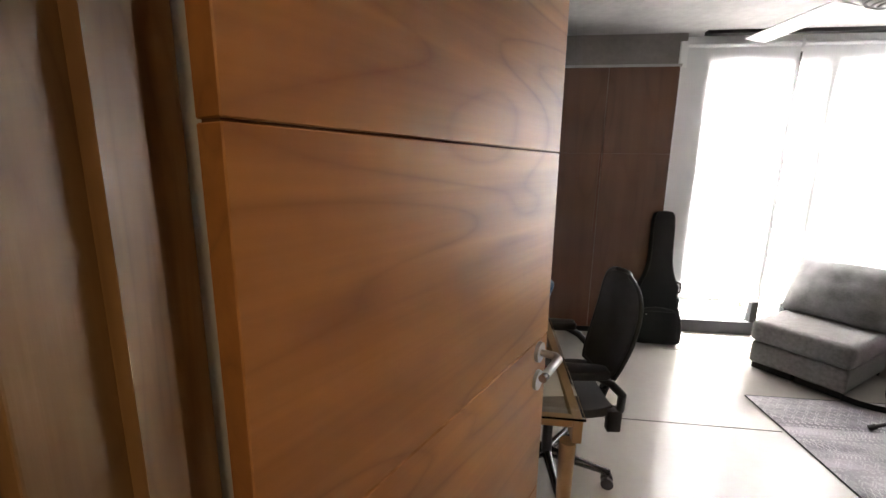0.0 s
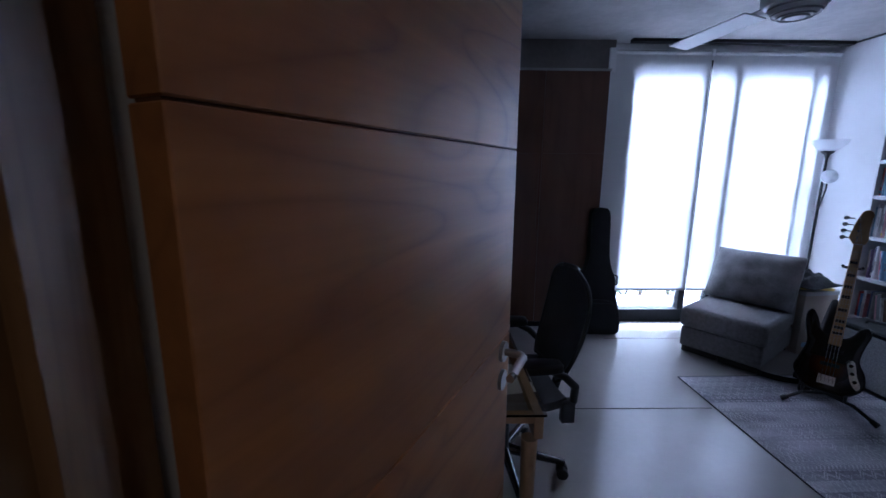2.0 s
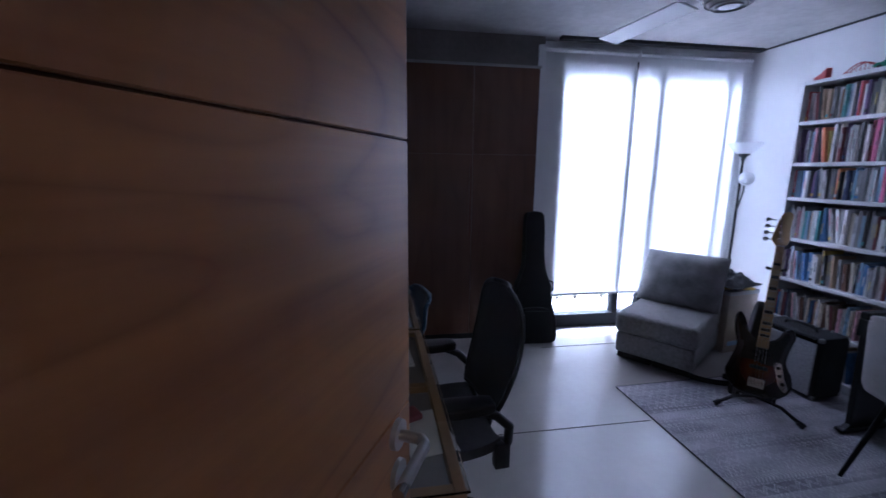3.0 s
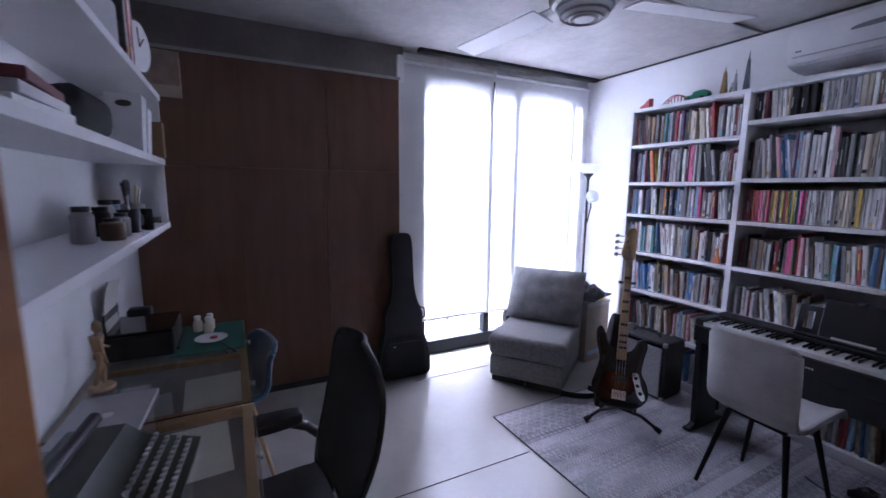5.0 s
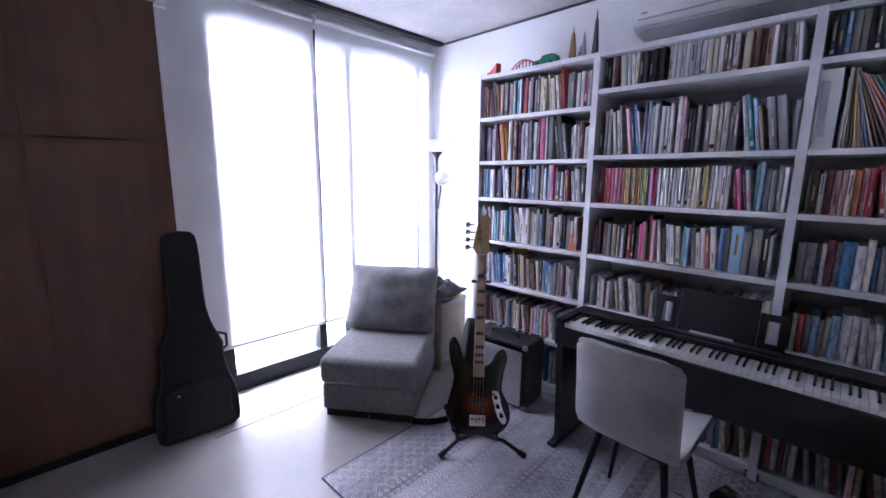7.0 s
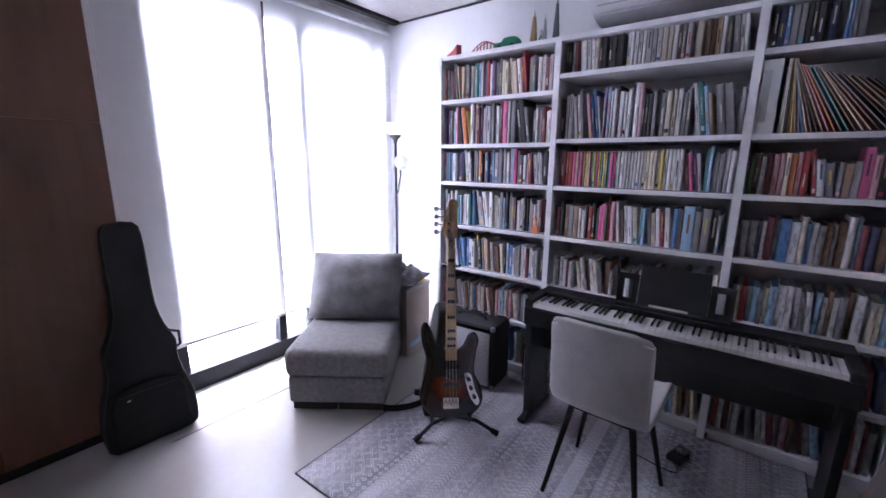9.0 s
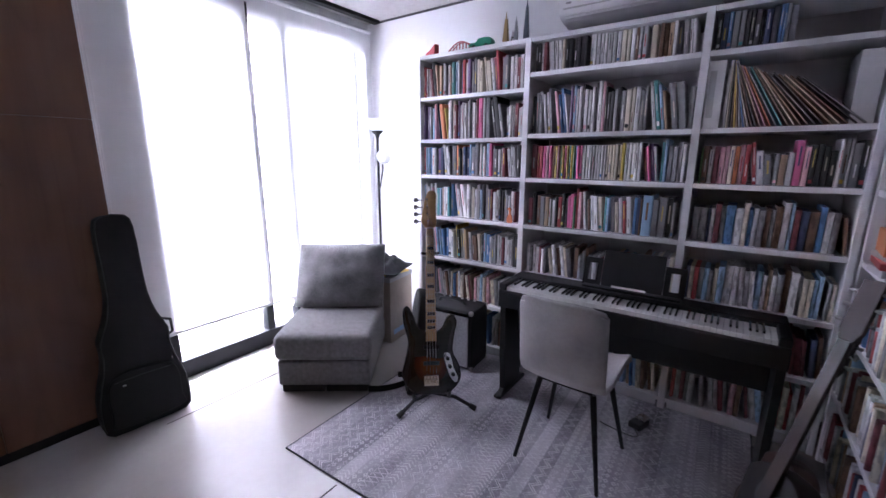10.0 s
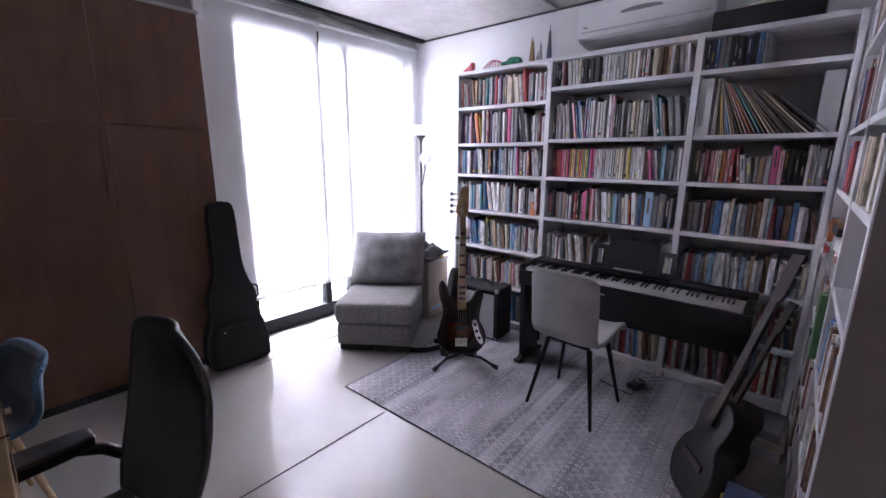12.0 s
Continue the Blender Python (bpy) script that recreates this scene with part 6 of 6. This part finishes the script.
for s_ in (-1, 1):
    part("arm_post", tube(bmesh.new(), [(-0.235, 0.13 * s_, 0.44), (-0.245, 0.225 * s_, 0.50), (-0.235, 0.255 * s_, 0.585), (-0.185, 0.262 * s_, 0.635), (-0.12, 0.262 * s_, 0.668)], 0.017, 10), M_BLACK, off, "", True)
    bm = prism(bmesh.new(), smooth_curve([(-0.15, -0.036), (0.0, -0.048), (0.15, -0.046), (0.185, 0.0), (0.15, 0.046), (0.0, 0.048), (-0.15, 0.036), (-0.165, 0.0)], 4), -0.020, 0.020, pose(0, 0.262 * s_, 0.685, 90, 0, 0), 0.010)
    part("arm_pad", bm, M_BLACK, off, "soft black arm pad", True)
    part("adjuster", bm_box(-0.25, -0.19, 0.225 * s_ - 0.02, 0.225 * s_ + 0.02, 0.40, 0.50, 0.008), M_BLACK, off, "", True)

# ---- wall shelves over the desks ----
SHX, SHY0, SHY1 = -0.235, 1.55, 3.86
ws = thing("wall_shelf", "white wall shelf unit over the desks", "shelf", pose(XL + 0.0005, SHY0, 0))
for z in (1.332, 1.632, 1.93):
    part("shelf", bm_box(0, SHX - XL, 0, SHY1 - SHY0, z - 0.028, z, 0.002), M_WHITE, ws)
for a, b in ((1.332, 1.603), (1.632, 1.901)):
    part("end_panel", bm_box(0.004, SHX - XL - 0.006, SHY1 - SHY0 - 0.022, SHY1 - SHY0 - 0.002, a + 0.0005, b, 0.001), M_WHITE, ws)


def bin_box(y, z, h, label):
    t = thing("storage_bin", label, "bin", pose(-0.300, y, z + 0.001), "white bins on the shelf")
    bm = bmesh.new()
    w, d = 0.058, 0.050
    for a in ((-w, -w + 0.004, -d, d), (w - 0.004, w, -d, d), (-w + 0.004, w - 0.004, -d, -d + 0.004), (-w + 0.004, w - 0.004, d - 0.004, d)):
        block(bm, *a, 0, h)
    block(bm, -w + 0.004, w - 0.004, -d + 0.004, d - 0.004, 0, 0.004)
    for v in bm.verts:
        f_ = 0.82 + 0.18 * v.co.z / h
        v.co.x, v.co.y = v.co.x * f_, v.co.y * f_
    part("shell", bm, M_WHITE, t)
    part("grip", prism(bmesh.new(), [(0.026 * math.cos(a), h - 0.035 + 0.012 * math.sin(a)) for a in (2 * math.pi * k / 18 for k in range(18))], -0.0012, 0.0008, pose(0, -d * 0.985 - 0.0006, 0)), M_BLACK, t, "dark oval grip hole")


bin_box(3.465, 1.632, 0.215, "tall white storage bin with an oval grip")
bin_box(3.58, 1.632, 0.185, "white storage bin with an oval grip")
cb = part("cardboard_box", bm_box(-0.09, 0.09, -0.05, 0.05, 0, 0.15, 0.002), mat("kraft_card", (0.30, 0.19, 0.10), 0.85, vary=0.1), None)
cb.matrix_basis = pose(-0.305, 3.71, 1.633, 0, 0, 3)
tagged(cb, "brown kraft cardboard box on the shelf", "box")
dk = part("dark_cloth_bag", bm_box(-0.10, 0.10, -0.16, 0.16, 0, 0.12, 0.05, seg=4), M_NYLON, None, "", True)
for v in dk.data.vertices:
    v.co.z = max(0, v.co.z * (0.8 + 0.5 * noise.noise(v.co * 12)))
dk.matrix_basis = pose(-0.35, 2.85, 1.633)
tagged(dk, "crumpled black cloth bag on the shelf", "bag")
for k, c_ in enumerate(("wh", "lg", "dr")):
    q = part("book", bm_box(-0.09, 0.09, -0.13, 0.13, 0, 0.022, 0.002), M_BOOK[c_], None)
    q.matrix_basis = pose(-0.345, 2.50, 1.633 + 0.0228 * k, 0, 0, 4 * k - 3)
    tagged(q, "%s book lying flat on the wall shelf" % NAMES_C[c_], "book", "books on the wall shelf")
pc = thing("pen_cup", "grey cup holding scissors, pens and brushes", "pen cup", pose(-0.31, 3.46, 1.333))
part("cup", lathe(bmesh.new(), [(0.038, 0.0), (0.040, 0.10), (0.037, 0.10), (0.035, 0.006)], None, 24), M_BOOK["gr"], pc, "", True)
for k in range(6):
    a = rnd.uniform(0, 6.28)
    part("pen", rod(bmesh.new(), (0.008 * math.cos(a), 0.008 * math.sin(a), 0.012), (0.03 * math.cos(a), 0.03 * math.sin(a), rnd.uniform(0.14, 0.19)), 0.004, seg=8), rnd.choice([M_BLACK, M_STEEL, M_BOOK["yl"], M_BOOK["nv"]]), pc)
sc_ = thing("scissors", "black-handled scissors standing in a jar", "scissors", pose(-0.30, 3.33, 1.333))
part("jar", lathe(bmesh.new(), [(0.034, 0.0), (0.036, 0.085), (0.033, 0.085), (0.031, 0.006)], None, 20), M_BLACK, sc_, "", True)
for s_ in (-1, 1):
    part("handle", tube(bmesh.new(), arc(lambda v, s_=s_: (0, 0.022 * s_ + 0.016 * math.cos(6.28 * v), 0.165 + 0.026 * math.sin(6.28 * v)), 13), 0.005, 6), M_BLACK, sc_, "", True)
part("blade", bm_box(-0.002, 0.002, -0.010, 0.010, 0.02, 0.14), M_STEEL, sc_)
ck = thing("desk_clock", "small black clock with a white dial", "clock", pose(-0.268, 3.42, 1.333, 0, 0, -60))
part("case", bm_box(-0.035, 0.035, -0.012, 0.02, 0, 0.085, 0.008), M_BLACK, ck, "", True)
part("dial", prism(bmesh.new(), [(0.024 * math.cos(a), 0.042 + 0.024 * math.sin(a)) for a in (2 * math.pi * k / 24 for k in range(24))], -0.015, -0.0122), M_WHITE, ck, "white round dial")
for k, (x, y, r_, h, c_) in enumerate(((-0.36, 3.22, 0.03, 0.10, "bk"), (-0.30, 3.20, 0.026, 0.08, "gr"), (-0.37, 3.34, 0.028, 0.12, "lg"), (-0.30, 3.08, 0.034, 0.07, "br"), (-0.36, 3.02, 0.03, 0.11, "gr"), (-0.38, 3.52, 0.03, 0.115, "lb"))):
    j = thing("jar", "%s jar with a lid among the shelf clutter" % NAMES_C[c_], "jar", pose(x, y, 1.333), "jars on the shelf")
    part("body", lathe(bmesh.new(), [(r_ * 0.9, 0), (r_, 0.006), (r_, h * 0.75), (r_ * 0.7, h * 0.85)], None, 20), M_BOOK[c_], j, "", True)
    part("lid", lathe(bmesh.new(), [(r_ * 0.75, h * 0.855), (r_ * 0.75, h)], None, 20), M_BLACK, j, "", True)
ph_ = thing("photo_frame", "small black picture frame leaning on the end panel", "picture frame", pose(-0.33, 3.66, 1.3335, -10, 0, 80))
for a in ((-0.07, -0.06, 0, 0.10), (0.06, 0.07, 0, 0.10), (-0.0595, 0.0595, 0, 0.01), (-0.0595, 0.0595, 0.09, 0.10)):
    part("frame_bar", bm_box(a[0], a[1], 0, 0.012, a[2], a[3], 0.001), M_BLACK, ph_)
part("print", bm_box(-0.0595, 0.0595, 0.006, 0.009, 0.0105, 0.0895), M_BOOK["tn"], ph_)
cl = part("cable_bundle", tube(bmesh.new(), arc(lambda v: (0.05 * math.cos(19 * v), 0.07 * math.sin(19 * v), 0.006 + 0.02 * v), 60), 0.005, 6), M_BLACK, None, "", True)
cl.matrix_basis = pose(-0.31, 3.74, 1.333)
tagged(cl, "coiled black cable lying at the shelf end", "cable")
# top shelf: books, clock, wrapped box
for k, c_ in enumerate(("rd", "wh", "rd", "dr", "wh", "bk")):
    place_book(pose(SHX - 0.004, 3.32 - 0.024 * k, 1.9305, 0, 0, 90), 0.022, 0.18, 0.25 - 0.01 * (k % 3), c_, rnd, "top wall shelf")
oc = thing("oval_clock", "white round clock standing on the top shelf", "clock", pose(SHX - 0.02, 3.46, 1.9305, 0, 0, 75))
part("case", prism(bmesh.new(), [(0.10 * math.cos(a), 0.102 + 0.10 * math.sin(a)) for a in (2 * math.pi * k / 36 for k in range(36))], -0.012, 0.012, None, 0.003), M_BLACK, oc, "", True)
part("dial", prism(bmesh.new(), [(0.090 * math.cos(a), 0.102 + 0.090 * math.sin(a)) for a in (2 * math.pi * k / 36 for k in range(36))], -0.016, -0.0125), M_WHITE, oc, "white dial")
for a_, b_ in (((0, 0.102), (0.035, 0.14)), ((0, 0.102), (-0.01, 0.17))):
    part("clock_pointer", rod(bmesh.new(), (a_[0], -0.0175, a_[1]), (b_[0], -0.0175, b_[1]), 0.002, seg=6), M_BLACK, oc)
wb = thing("wrapped_box", "tan box wrapped in clear plastic overhanging the top shelf", "box", pose(-0.265, 3.74, 1.9305, 0, 0, 4))
part("box", bm_box(-0.13, 0.13, -0.15, 0.15, 0, 0.14, 0.004), mat("tan_card", (0.42, 0.33, 0.25), 0.5, vary=0.2, scale=25), wb)
part("tape", bm_box(-0.131, 0.131, -0.02, 0.02, 0.1405, 0.1415), M_BOOK["cr"], wb)
for k, c_ in enumerate(("lg", "wh", "gr")):
    q = part("storage_box", bm_box(-0.12, 0.12, -0.18, 0.18, 0, 0.13, 0.004), M_BOOK[c_], None)
    q.matrix_basis = pose(-0.365, 2.95 - 0.40 * k, 1.9305)
    tagged(q, "%s lidded box on the top wall shelf" % NAMES_C[c_], "box", "boxes on the top shelf")

# ---- guitars leaning by the corner bookcase ----
M_MAHOG = mat("mahogany", (0.032, 0.014, 0.011), 0.5, vary=0.2, scale=6, stretch=(6, 6, 0.6), coat=0.0)


def acoustic(base, top, roll, label, body_col, length=1.0):
    t = thing("guitar", label, "guitar", bass_frame(base, top, roll), "guitars leaning in the corner")
    k = length
    o = smooth_curve([(0.0, 0.0), (0.12, 0.015), (0.18, 0.10), (0.165, 0.20), (0.115, 0.27), (0.13, 0.36), (0.125, 0.42), (0.06, 0.465), (0, 0.47), (-0.06, 0.465), (-0.125, 0.42), (-0.13, 0.36), (-0.115, 0.27), (-0.165, 0.20), (-0.18, 0.10), (-0.12, 0.015)], 4)
    o = [(x * k * 0.82, z * k * 0.86) for x, z in o]
    part("body", prism(bmesh.new(), o, -0.045, 0.045, None, 0.006), body_col, t, "dark glossy body", True)
    part("sound_hole", prism(bmesh.new(), [(0.045 * k * math.cos(a), k * (0.315 + 0.045 * math.sin(a))) for a in (2 * math.pi * j / 24 for j in range(24))], -0.0465, -0.0455), M_BLACK, t)
    part("bridge", bm_box(-0.08 * k, 0.08 * k, -0.056, -0.0455, 0.13 * k, 0.155 * k, 0.003), M_MAHOG, t)
    part("neck", prism(bmesh.new(), [(-0.023 * k, 0.30 * k), (0.023 * k, 0.30 * k), (0.020 * k, 0.82 * k), (-0.020 * k, 0.82 * k)], -0.060, -0.0458, None, 0.002), M_MAHOG, t, "dark wooden neck")
    part("headstock", prism(bmesh.new(), [(-0.024 * k, 0.82 * k), (0.024 * k, 0.82 * k), (0.037 * k, 0.85 * k), (0.034 * k, 1.0 * k), (-0.034 * k, 1.0 * k), (-0.037 * k, 0.85 * k)], -0.058, -0.044, None, 0.003), M_MAHOG, t)
    for s_ in (-1, 1):
        for j in range(3):
            part("tuner", rod(bmesh.new(), (0.034 * k * s_, -0.05, k * (0.875 + 0.045 * j)), (0.062 * k * s_, -0.05, k * (0.875 + 0.045 * j)), 0.0045, 0.007, 8), M_STEEL, t, "", True)
    return t


acoustic((1.96, 1.69, 0.02), (2.26, 1.42, 1.09), 120, "dark mahogany guitar leaning on the corner bookcase", mat("dark_wood", (0.013, 0.008, 0.007), 0.65, vary=0.3), 1.12)
acoustic((2.26, 1.63, 0.02), (2.42, 1.42, 0.79), 115, "small reddish guitar leaning on the corner bookcase", mat("red_wood", (0.045, 0.018, 0.016), 0.35, vary=0.2), 0.85)
